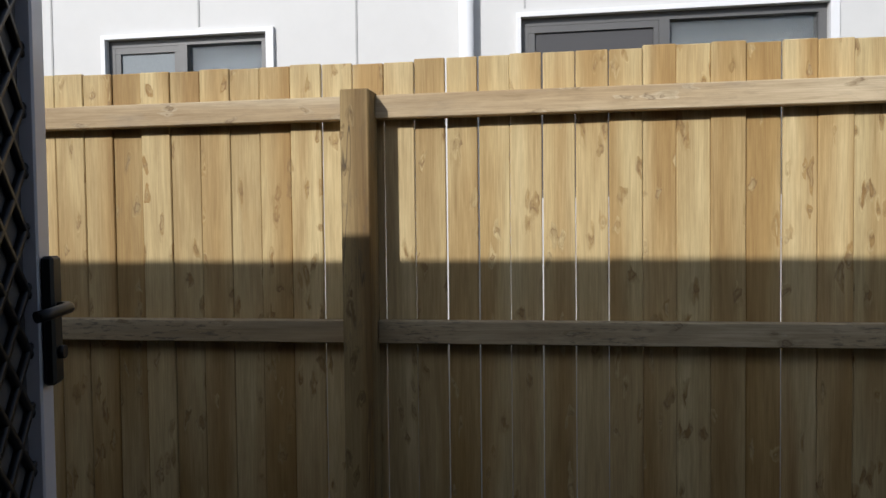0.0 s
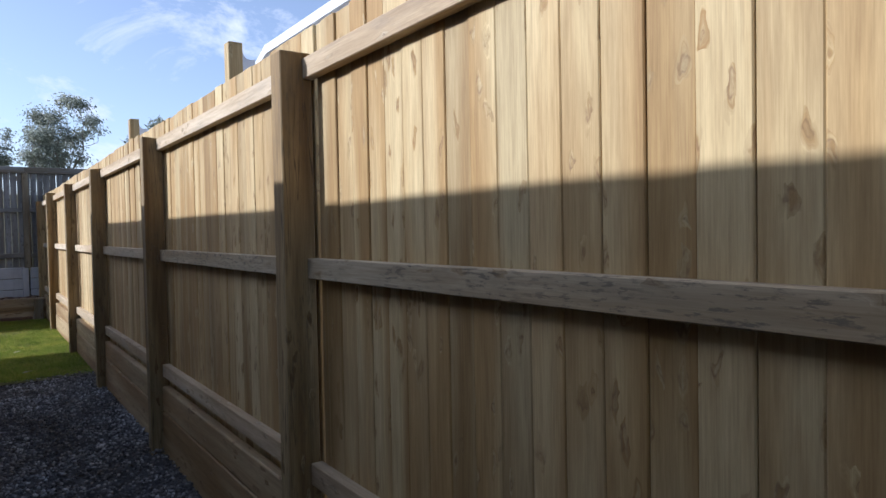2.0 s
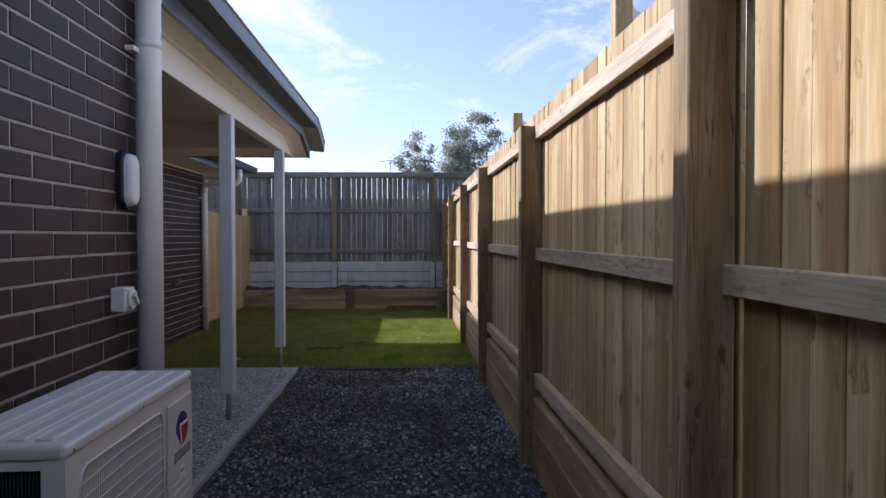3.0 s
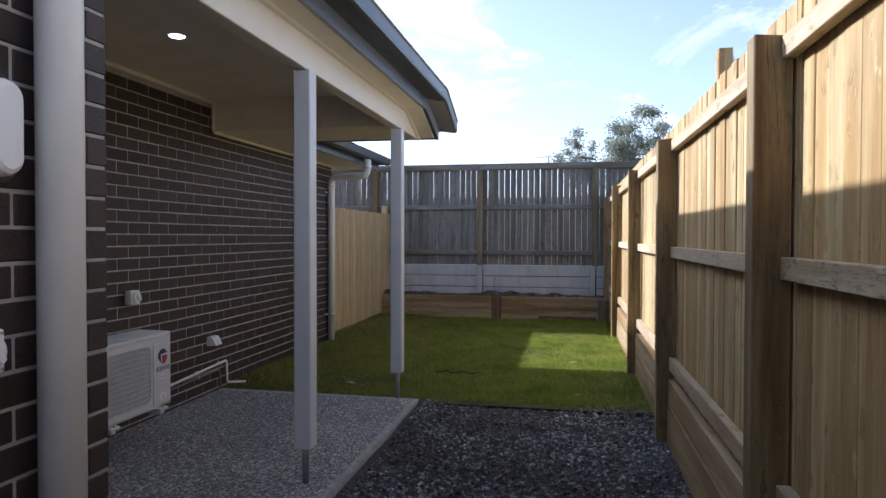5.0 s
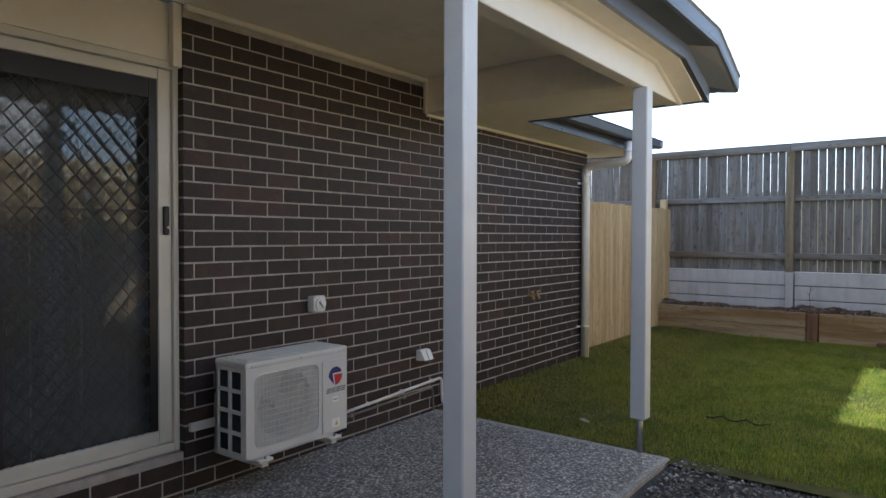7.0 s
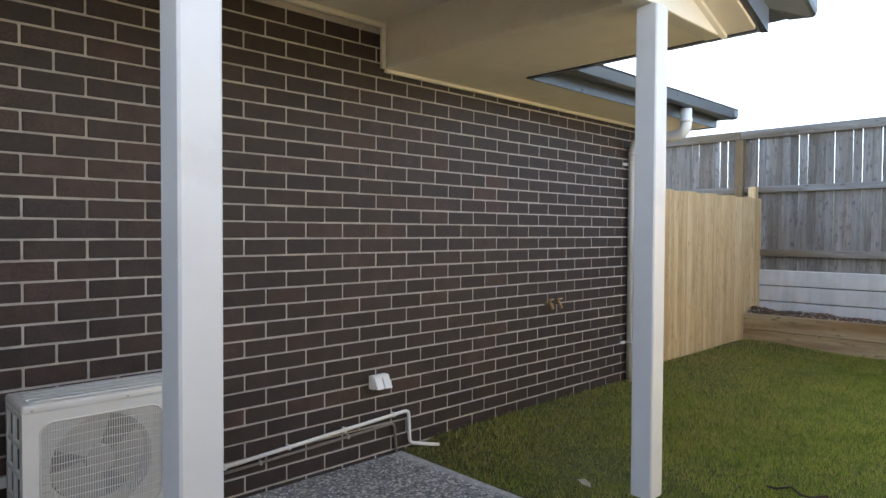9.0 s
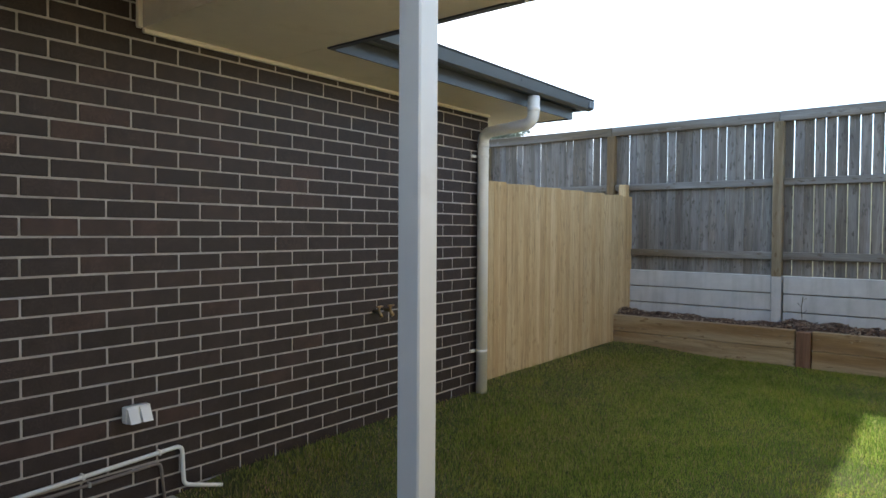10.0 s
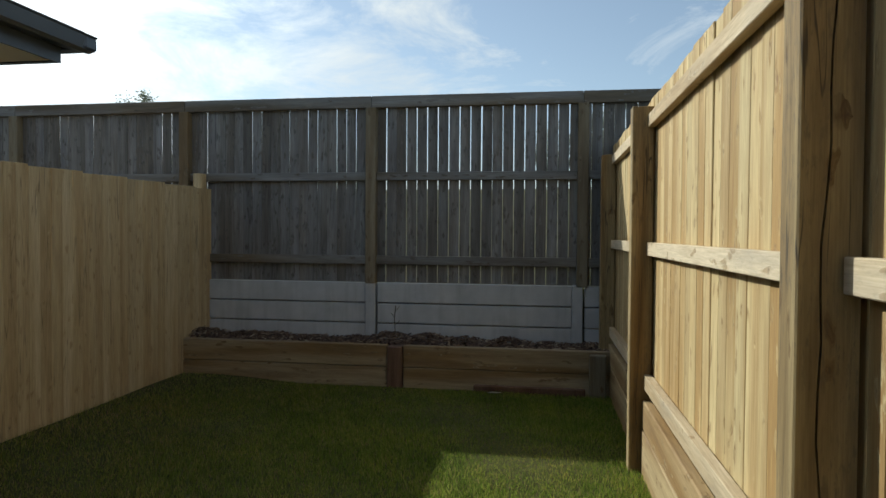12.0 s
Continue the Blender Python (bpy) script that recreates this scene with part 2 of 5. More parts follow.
def plain(name, col, rough=0.5, metal=0.0, vary=0.10, scale=6.0, bump=0.0, dirt=None):
    """Painted or moulded surface with faint mottling and dirt."""
    m = Mat(name, rough, metal)
    vec = m.coords()
    f = m.noise(vec, scale, 5.0, 0.6)
    lo = tuple(c * (1 - vary) for c in col)
    hi = tuple(min(1.0, c * (1 + vary * 0.5)) for c in col)
    out = m.ramp(f, [(0.3, lo), (0.7, hi)])
    if dirt:
        d = m.ramp(m.noise(vec, 2.3, 8.0, 0.7), [(0.55, G0), (0.8, (0.5, 0.5, 0.5))])
        out = m.mix(d, out, dirt)
    m.color(out)
    fine = m.noise(vec, scale * 30, 3.0)
    m.rough(m.ramp(f, [(0.2, (rough * 0.85,) * 3), (0.8, (min(1, rough * 1.15),) * 3)]))
    if bump:
        m.bump(fine, bump, 0.001)
    return m.m


BEAM = plain("cream_paint", (0.74, 0.70, 0.60), 0.45, vary=0.05, bump=0.08)
SOFFIT = plain("soffit_paint", (0.84, 0.775, 0.635), 0.55, vary=0.05, bump=0.05, dirt=(0.5, 0.43, 0.31))
STEEL_POST = plain("white_steel", (0.66, 0.68, 0.70), 0.38, vary=0.04, dirt=(0.45, 0.45, 0.44))
GALV = plain("galvanised_steel", (0.42, 0.43, 0.44), 0.35, 0.8, vary=0.2, scale=30)
FASCIA = plain("grey_blue_steel", (0.065, 0.074, 0.09), 0.30, vary=0.08, dirt=(0.05, 0.05, 0.055))
ROOFING = plain("roof_sheet", (0.12, 0.13, 0.15), 0.5, vary=0.1)
PVC = plain("white_pvc", (0.80, 0.79, 0.76), 0.35, vary=0.05)
AC_WHITE = plain("appliance_white", (0.64, 0.635, 0.61), 0.38, vary=0.04, dirt=(0.6, 0.57, 0.5))
AC_FIN = plain("cooling_fins", (0.045, 0.058, 0.068), 0.45, 0.4, vary=0.2, scale=40)
AC_DARK = plain("dark_cavity", (0.20, 0.20, 0.185), 0.7, vary=0.3)
AC_FAN = plain("grey_fan", (0.40, 0.395, 0.36), 0.5, vary=0.05)
LOGO_BLUE = plain("logo_blue", (0.03, 0.03, 0.16), 0.4, vary=0.02)
LOGO_RED = plain("logo_red", (0.50, 0.03, 0.03), 0.4, vary=0.02)
LABEL_GREY = plain("print_grey", (0.16, 0.16, 0.18), 0.5, vary=0.02)
LABEL_YELLOW = plain("label_yellow", (0.60, 0.48, 0.05), 0.5, vary=0.02)
LABEL_WHITE = plain("label_white", (0.80, 0.80, 0.80), 0.5, vary=0.02)
BLACK = plain("black_metal", (0.018, 0.018, 0.02), 0.4, 0.3, vary=0.1)
BRASS = plain("tarnished_brass", (0.36, 0.25, 0.12), 0.35, 0.9, vary=0.2, scale=40)
FRAME = plain("door_frame_cream", (0.62, 0.60, 0.53), 0.4, vary=0.04, dirt=(0.48, 0.45, 0.38))
DOOR_WHITE = plain("door_frame_white", (0.60, 0.60, 0.66), 0.35, vary=0.04)
NB_WALL = plain("neighbour_cladding", (0.62, 0.62, 0.615), 0.6, vary=0.03, bump=0.1)
NB_TRIM = plain("neighbour_trim", (0.76, 0.77, 0.79), 0.5, vary=0.03)
NB_FRAME = plain("window_frame_grey", (0.12, 0.12, 0.12), 0.4, vary=0.05)
BLIND = plain("window_blind", (0.48, 0.52, 0.55), 0.8, vary=0.06)
SCREEN = plain("insect_screen", (0.075, 0.075, 0.08), 0.8, vary=0.1, scale=60)
SCREEN_PALE = plain("pale_fly_screen", (0.26, 0.29, 0.31), 0.8, vary=0.08, scale=60)
INSIDE = plain("inside_plaster", (0.35, 0.33, 0.30), 0.7, vary=0.05)
DARK_BACKING = plain("dark_backing", (0.007, 0.0065, 0.006), 0.9, vary=0.15, scale=12)
PIPE_GREY = plain("weathered_pipe", (0.22, 0.19, 0.165), 0.6, vary=0.2, scale=20)
STALK = plain("weed_stalk", (0.10, 0.085, 0.045), 0.8, vary=0.3, scale=30)
BARK = plain("bark", (0.17, 0.13, 0.10), 0.9, vary=0.35, scale=5)


def glass(name, tint, rough=0.03):
    m = Mat(name, rough)
    m.b.inputs["Base Color"].default_value = (*tint, 1)
    m.b.inputs["Transmission Weight"].default_value = 0.9
    m.b.inputs["IOR"].default_value = 1.5
    return m.m


GLASS = glass("window_glass", (0.75, 0.80, 0.82))


def lamp_mat():
    m = Mat("lamp_on", 0.5)
    m.b.inputs["Base Color"].default_value = (0.9, 0.9, 0.88, 1)
    m.b.inputs["Emission Color"].default_value = (1.0, 0.97, 0.90, 1)
    m.b.inputs["Emission Strength"].default_value = 6.0
    return m.m


LAMP_ON = lamp_mat()


def brick_mat():
    m = Mat("charcoal_brick", 0.45)
    m.b.inputs["Specular IOR Level"].default_value = 0.40
    vec = m.coords(spread=1.0)
    a = m.noise(vec, 9.0, 6.0, 0.65)
    b = m.noise(vec, 60.0, 4.0, 0.6)
    col = m.ramp(a, [(0.28, (0.0215, 0.0160, 0.0145)), (0.72, (0.052, 0.0388, 0.0352))])
    tint = m.ramp(m.random(), [(0.0, (0.75, 0.72, 0.72)), (0.5, (1.0, 0.95, 0.93)), (0.85, (1.25, 1.08, 1.02)), (1.0, (1.5, 1.2, 1.1))])
    col = m.mix(1.0, col, tint, "MULTIPLY")
    dust = m.ramp(m.noise(vec, 22.0, 8.0, 0.75), [(0.62, G0), (0.8, (0.35, 0.35, 0.35))])
    col = m.mix(dust, col, (0.16, 0.145, 0.13))
    grit = m.noise(vec, 260.0, 3.0, 0.7)
    col = m.mix(1.0, col, m.ramp(grit, [(0.36, (0.55, 0.55, 0.55)), (0.52, G1), (0.66, (1.7, 1.7, 1.8))]), "MULTIPLY")
    m.color(col).bump(m.mix(0.6, b, grit), 0.5, 0.0022)
    m.rough(m.ramp(a, [(0.2, (0.46,) * 3), (0.8, (0.66,) * 3)]))
    return m.m


BRICK = brick_mat()


def mortar_mat():
    m = Mat("pale_mortar", 0.9)
    vec = m.coords()
    col = m.ramp(m.noise(vec, 14.0, 7.0, 0.7), [(0.3, (0.31, 0.285, 0.26)), (0.7, (0.48, 0.45, 0.415))])
    m.color(col).bump(m.noise(vec, 160.0, 4.0), 0.5, 0.002)
    return m.m


MORTAR = mortar_mat()


def concrete_mat():
    m = Mat("cast_concrete", 0.85)
    vec = m.coords()
    col = m.ramp(m.noise(vec, 3.5, 8.0, 0.68), [(0.25, (0.40, 0.405, 0.41)), (0.75, (0.56, 0.56, 0.555))])
    streak = m.ramp(m.noise(m.coords((5, 5, 0.6)), 2.0, 5.0), [(0.5, G0), (0.75, (0.35, 0.35, 0.35))])
    col = m.mix(streak, col, (0.22, 0.21, 0.20))
    m.color(col).bump(m.noise(vec, 90.0, 5.0), 0.35, 0.002)
    return m.m


CONCRETE = concrete_mat()


def aggregate_mat():
    m = Mat("exposed_aggregate", 0.75)
    vec = m.coords()
    cells = m.voronoi(vec, 62.0, "Color")
    dist = m.voronoi(vec, 62.0)
    sep = m.n.new("ShaderNodeSeparateColor")
    m.link(cells, sep.inputs[0])
    col = m.ramp(sep.outputs[0], [(0.0, (0.05, 0.05, 0.052)), (0.30, (0.23, 0.222, 0.21)), (0.7, (0.47, 0.45, 0.415)), (1.0, (0.74, 0.71, 0.65))])
    edge = m.ramp(dist, [(0.42, G0), (0.62, G1)])
    col = m.mix(edge, col, (0.20, 0.195, 0.185))
    place = m.n.new("ShaderNodeSeparateXYZ")
    m.link(vec, place.inputs[0])
    side = m.add("ShaderNodeMapRange", From_Min=0.055, From_Max=0.085)
    m.link(place.outputs["Y"], side.inputs["Value"])
    end = m.add("ShaderNodeMapRange", From_Min=-8.32, From_Max=-8.36)
    m.link(place.outputs["X"], end.inputs["Value"])
    margin = m.mix(1.0, side.outputs[0], end.outputs[0], "LIGHTEN")
    paste = m.ramp(m.noise(vec, 14.0, 6.0, 0.7), [(0.3, (0.34, 0.33, 0.31)), (0.7, (0.52, 0.505, 0.475))])
    col = m.mix(m.mix(1.0, margin, (0.7, 0.7, 0.7), "MULTIPLY"), col, paste)
    big = m.ramp(m.noise(vec, 1.6, 5.0), [(0.3, (0.82, 0.82, 0.82)), (0.7, (1.08, 1.08, 1.08))])
    col = m.mix(1.0, col, big, "MULTIPLY")
    inv = m.ramp(dist, [(0.0, G1), (0.7, G0)])
    m.color(col).bump(inv, 0.8, 0.004)
    return m.m


AGGREGATE = aggregate_mat()


def stone_mat():
    m = Mat("blue_gravel", 0.7)
    col = m.ramp(m.island(), [(0.0, (0.048, 0.048, 0.049)), (0.5, (0.145, 0.142, 0.139)), (0.85, (0.29, 0.285, 0.278)), (1.0, (0.46, 0.45, 0.425))])
    vec = m.coords()
    grain = m.ramp(m.noise(vec, 130.0, 4.0), [(0.3, (0.7, 0.7, 0.7)), (0.7, (1.2, 1.2, 1.2))])
    drift = m.ramp(m.noise(vec, 1.7, 5.0, 0.6), [(0.38, (0.60, 0.52, 0.44)), (0.52, (1.0, 0.97, 0.95)), (0.64, (1.35, 1.37, 1.42))])
    m.color(m.mix(1.0, m.mix(1.0, col, grain, "MULTIPLY"), drift, "MULTIPLY")).bump(m.noise(vec, 220.0, 3.0), 0.4, 0.002)
    return m.m


STONE = stone_mat()


def soil_mat(name, a, b, scale=18.0):
    m = Mat(name, 0.95)
    m.b.inputs["Specular IOR Level"].default_value = 0.05
    vec = m.coords()
    m.color(m.ramp(m.noise(vec, scale, 8.0, 0.7), [(0.3, a), (0.7, b)])).bump(m.noise(vec, scale * 5, 5.0), 0.6, 0.01)
    return m.m


DUST = soil_mat("gravel_dust", (0.055, 0.054, 0.054), (0.12, 0.117, 0.114), 40.0)
SOIL = soil_mat("turf_soil", (0.055, 0.060, 0.022), (0.11, 0.105, 0.042), 9.0)
EARTH = soil_mat("dry_ground", (0.07, 0.075, 0.035), (0.15, 0.13, 0.075), 0.6)


def grass_mat():
    m = Mat("grass_blades", 0.9)
    m.b.inputs["Specular IOR Level"].default_value = 0.0
    isl = m.ramp(m.island(), [(0.0, (0.095, 0.145, 0.028)), (0.40, (0.21, 0.285, 0.045)), (0.70, (0.315, 0.385, 0.066)), (0.89, (0.42, 0.405, 0.11)), (1.0, (0.42, 0.30, 0.15))])
    vec = m.coords()
    patch = m.ramp(m.noise(vec, 2.4, 6.0, 0.68), [(0.32, (0.55, 0.68, 0.55)), (0.52, (1.0, 1.0, 1.0)), (0.70, (1.25, 1.10, 0.95))])
    col = m.mix(1.0, isl, patch, "MULTIPLY")
    place = m.n.new("ShaderNodeSeparateXYZ")
    m.link(vec, place.inputs[0])
    near = m.add("ShaderNodeMapRange", From_Min=0.5, From_Max=-1.6, To_Min=0.0, To_Max=0.85)
    m.link(place.outputs["Y"], near.inputs["Value"])
    worn = m.ramp(m.noise(vec, 1.1, 5.0, 0.7), [(0.40, G0), (0.60, G1)])
    dry = m.mix(1.0, m.mix(0.45, worn, (1.0, 1.0, 1.0)), near.outputs[0], "MULTIPLY")
    col = m.mix(dry, col, m.mix(1.0, isl, (1.38, 1.02, 1.6), "MULTIPLY"))
    m.color(col)
    thin = m.n.new("ShaderNodeBsdfTranslucent")
    both = m.n.new("ShaderNodeMixShader")
    both.inputs[0].default_value = 0.55
    m.link(col, thin.inputs["Color"]).link(m.b.outputs[0], both.inputs[1]).link(thin.outputs[0], both.inputs[2])
    m.link(both.outputs[0], m.n["Material Output"].inputs["Surface"])
    return m.m


GRASS = grass_mat()


def chip_mat():
    m = Mat("bark_mulch", 0.9)
    m.color(m.ramp(m.island(), [(0.0, (0.035, 0.02, 0.013)), (0.5, (0.105, 0.062, 0.04)), (0.85, (0.19, 0.125, 0.08)), (1.0, (0.38, 0.31, 0.22))]))
    return m.m


MULCH = chip_mat()


def leaf_mat(name, a, b, c):
    m = Mat(name, 0.5)
    col = m.ramp(m.island(), [(0.0, a), (0.5, b), (1.0, c)])
    m.color(col)
    thin = m.n.new("ShaderNodeBsdfTranslucent")
    both = m.n.new("ShaderNodeMixShader")
    both.inputs[0].default_value = 0.45
    m.link(col, thin.inputs["Color"]).link(m.b.outputs[0], both.inputs[1]).link(thin.outputs[0], both.inputs[2])
    m.link(both.outputs[0], m.n["Material Output"].inputs["Surface"])
    return m.m


LEAF = leaf_mat("gum_leaf", (0.17, 0.19, 0.15), (0.26, 0.28, 0.225), (0.35, 0.37, 0.30))
DEAD_LEAF = plain("dry_leaf", (0.50, 0.46, 0.36), 0.7, vary=0.2, scale=30)
TWIG = plain("dark_twig", (0.05, 0.035, 0.02), 0.9, vary=0.3, scale=30)


# ---- mesh helpers ----
ORIGIN = {}


def box(x0, x1, y0, y1, z0, z1, bevel=0.0, bm=None):
    """A box in metres between two corners, with chamfered edges."""
    own = bmesh.new()
    bmesh.ops.create_cube(own, size=1.0)
    bmesh.ops.scale(own, vec=(abs(x1 - x0), abs(y1 - y0), abs(z1 - z0)), verts=own.verts)
    bmesh.ops.translate(own, vec=((x0 + x1) / 2, (y0 + y1) / 2, (z0 + z1) / 2), verts=own.verts)
    if bevel:
        bmesh.ops.bevel(own, geom=own.edges[:], offset=bevel, segments=1, affect="EDGES", profile=0.5)
    if bm is None:
        return own
    me = bpy.data.meshes.new("scratch")
    own.to_mesh(me)
    own.free()
    bm.from_mesh(me)
    bpy.data.meshes.remove(me)
    return bm


def rounded(x0, x1, y0, y1, z0, z1, r, seg=3):
    bm = box(x0, x1, y0, y1, z0, z1)
    bmesh.ops.bevel(bm, geom=bm.edges[:], offset=r, segments=seg, affect="EDGES", profile=0.5)
    return bm


def tube(points, r, seg=14, bm=None, cap=True):
    """A round pipe along a bent line."""
    bm = bm or bmesh.new()
    pts = [Vector(p) for p in points]
    rings = []
    ref = None
    for i, p in enumerate(pts):
        a = (p - pts[i - 1]).normalized() if i else (pts[1] - p).normalized()
        b = (pts[i + 1] - p).normalized() if i < len(pts) - 1 else a
        way = (a + b).normalized()
        if ref is None:
            ref = way.orthogonal().normalized()
        ref = (ref - way * ref.dot(way)).normalized()
        side = way.cross(ref)
        grow = 1.0 / max(0.5, a.dot(way))
        rings.append([bm.verts.new(p + (ref * math.cos(k * 2 * math.pi / seg) + side * math.sin(k * 2 * math.pi / seg)) * r * (grow if len(pts) > 2 else 1)) for k in range(seg)])
    for one, two in zip(rings, rings[1:]):
        for k in range(seg):
            f = bm.faces.new((one[k], one[(k + 1) % seg], two[(k + 1) % seg], two[k]))
            f.smooth = True
    if cap:
        bm.faces.new(rings[0][::-1])
        bm.faces.new(rings[-1])
    bmesh.ops.recalc_face_normals(bm, faces=bm.faces)
    return bm


def bend(p, q, s, r, n=6):
    """Points that round the corner q between p and s."""
    p, q, s = Vector(p), Vector(q), Vector(s)
    a, b = (p - q).normalized() * r, (s - q).normalized() * r
    return [q + a * (1 - t) ** 2 + b * t ** 2 for t in (i / n for i in range(n + 1))]


def loft(sections, bm=None):
    """Skin between closed rings of equal length, with caps."""
    bm = bm or bmesh.new()
    rings = [[bm.verts.new(p) for p in s] for s in sections]
    n = len(rings[0])
    for one, two in zip(rings, rings[1:]):
        for k in range(n):
            bm.faces.new((one[k], one[(k + 1) % n], two[(k + 1) % n], two[k]))
    bm.faces.new(rings[0][::-1])
    bm.faces.new(rings[-1])
    bmesh.ops.recalc_face_normals(bm, faces=bm.faces)
    return bm


def disc(cx, y, cz, r, thick, seg=28, bm=None):
    """A round plate that faces along y."""
    return tube([(cx, y, cz), (cx, y + thick, cz)], r, seg, bm)


def thing(name, loc, label, category, group="", kind=""):
    """An Empty at the base of a thing with parts."""
    ob = new(name)
    ob.empty_display_size = 0.1
    ob.location = loc
    ORIGIN[ob.name] = Vector(loc)
    return tagged(ob, label, category, group, kind)


def solid(name, bm, material, label="", category="", group="", kind="structure"):
    """A top-level mesh object."""
    me = bpy.data.meshes.new(name)
    bm.to_mesh(me)
    bm.free()
    me.materials.append(material)
    ob = new(name, me)
    ORIGIN[ob.name] = Vector((0, 0, 0))
    return tagged(ob, label, category, group, kind)


def part(name, bm, material, parent, label=""):
    """One mesh under a thing or a part, given in world metres."""
    me = bpy.data.meshes.new(name)
    bm.to_mesh(me)
    bm.free()
    me.transform(Matrix.Translation(-ORIGIN[parent.name]))
    me.materials.append(material)
    ob = new(name, me)
    ob.parent = parent
    ORIGIN[ob.name] = ORIGIN[parent.name]
    return tagged(ob, label)


def piece(name, me, parent, m):
    """One of many alike pieces, sharing its mesh, at a pose in world metres."""
    ob = new(name, me)
    ob.parent = parent
    ob.matrix_basis = Matrix.Translation(-ORIGIN[parent.name]) @ m
    return ob


def mesh_of(name, bm, material):
    me = bpy.data.meshes.new(name)
    bm.to_mesh(me)
    bm.free()
    me.materials.append(material)
    return me


def many(name, verts, faces, material, label, category, kind="stuff"):
    me = bpy.data.meshes.new(name)
    me.from_pydata(verts.tolist() if hasattr(verts, "tolist") else verts, [], faces.tolist() if hasattr(faces, "tolist") else faces)
    me.materials.append(material)
    ob = new(name, me)
    ORIGIN[ob.name] = Vector((0, 0, 0))
    return tagged(ob, label, category, "", kind)


rng = np.random.default_rng(7)
rnd = random.Random(11)

# ---- levels ----
SLAB, LAWN, GRAVEL = 0.055, 0.05, 0.03
SIDE_Y, PATIO_Y = 0.08, -1.738          # faces of the two brick walls
CORNER_X = -4.59                        # end of the side wall
JAMB_X, WALL_END = -6.23, -11.207      # ends of the patio wall
BACK_X = -14.68                         # weathered fence


# ---- ground ----
def sheet(name, x0, x1, y0, y1, z, step, wobble, material, label, category, kind="structure"):
    nx, ny = max(1, int((x1 - x0) / step)), max(1, int((y1 - y0) / step))
    bm = bmesh.new()
    grid = [[bm.verts.new((x0 + (x1 - x0) * i / nx, y0 + (y1 - y0) * j / ny, z + (wobble * noise.noise(Vector((i * step * 0.9, j * step * 0.9, 3.1))) if wobble else 0))) for j in range(ny + 1)] for i in range(nx + 1)]
    for i in range(nx):
        for j in range(ny):
            bm.faces.new((grid[i][j], grid[i + 1][j], grid[i + 1][j + 1], grid[i][j + 1])).smooth = True
    return solid(name, bm, material, label, category, "", kind)


sheet("ground", -600, 600, -600, 600, -0.06, 300, 0, EARTH, "dry bare earth and grass ground reaching the horizon", "ground")
lawn = sheet("lawn", -14.12, -8.30, -1.90, 2.14, LAWN - 0.008, 0.2, 0.02, SOIL, "mown green turf laid between the brick wall and fences", "lawn")
for v in lawn.data.vertices:
    v.co.z += 0.05 * max(0.0, min(1.0, (-0.7 - v.co.y) / 0.9)) * max(0.0, min(1.0, (-8.40 - v.co.x) / 0.35))
# the slope beyond the retained ground is invented, to dim the fence's lower gaps
solid("terrace", loft([[(-14.73, -90, -0.05), (-14.73, -90, 0.90), (-46, -90, 4.0), (-140, -90, 4.2), (-140, -90, -0.05)], [(-14.73, 90, -0.05), (-14.73, 90, 0.90), (-46, 90, 4.0), (-140, 90, 4.2), (-140, 90, -0.05)]]), EARTH, "raised ground held up behind the retaining wall, with an added slope hiding low sky", "ground")
sheet("gravel_bed", -8.50, 3.5, 0.06, 2.14, GRAVEL - 0.012, 0.25, 0.015, DUST, "dark crushed stone dust under loose gravel", "gravel")


def slab():
    bm = bmesh.new()
    edge = []
    for i in range(41):
        x = -8.38 + i * 4.4 / 40
        edge.append((x, 0.115 + 0.012 * noise.noise(Vector((x * 2.1, 0, 0)))))
    ring = [(-3.98, -0.1), (-4.40, -1.74), (-8.42, -1.77)] + edge
    low = [(x, y, -0.05) for x, y in ring]
    top = [(x, y, SLAB) for x, y in ring]
    loft([low, top], bm)
    bmesh.ops.bevel(bm, geom=[e for e in bm.edges if all(v.co.z > 0 for v in e.verts) and len(e.link_faces) == 2], offset=0.008, segments=2, affect="EDGES")
    return solid("pavement", bm, AGGREGATE, "grey exposed aggregate concrete patio slab", "patio slab")


slab()


# ---- brick walls ----
BW, BH, BD, PITCH, COURSE = 0.230, 0.076, 0.110, 0.240, 0.086


def brick_mesh(width, name="brick"):
    return mesh_of(name, box(-width / 2, width / 2, -BD / 2, BD / 2, -BH / 2, BH / 2, 0.003), BRICK)


FULL, HALF = brick_mesh(BW), brick_mesh(0.110, "half_brick")


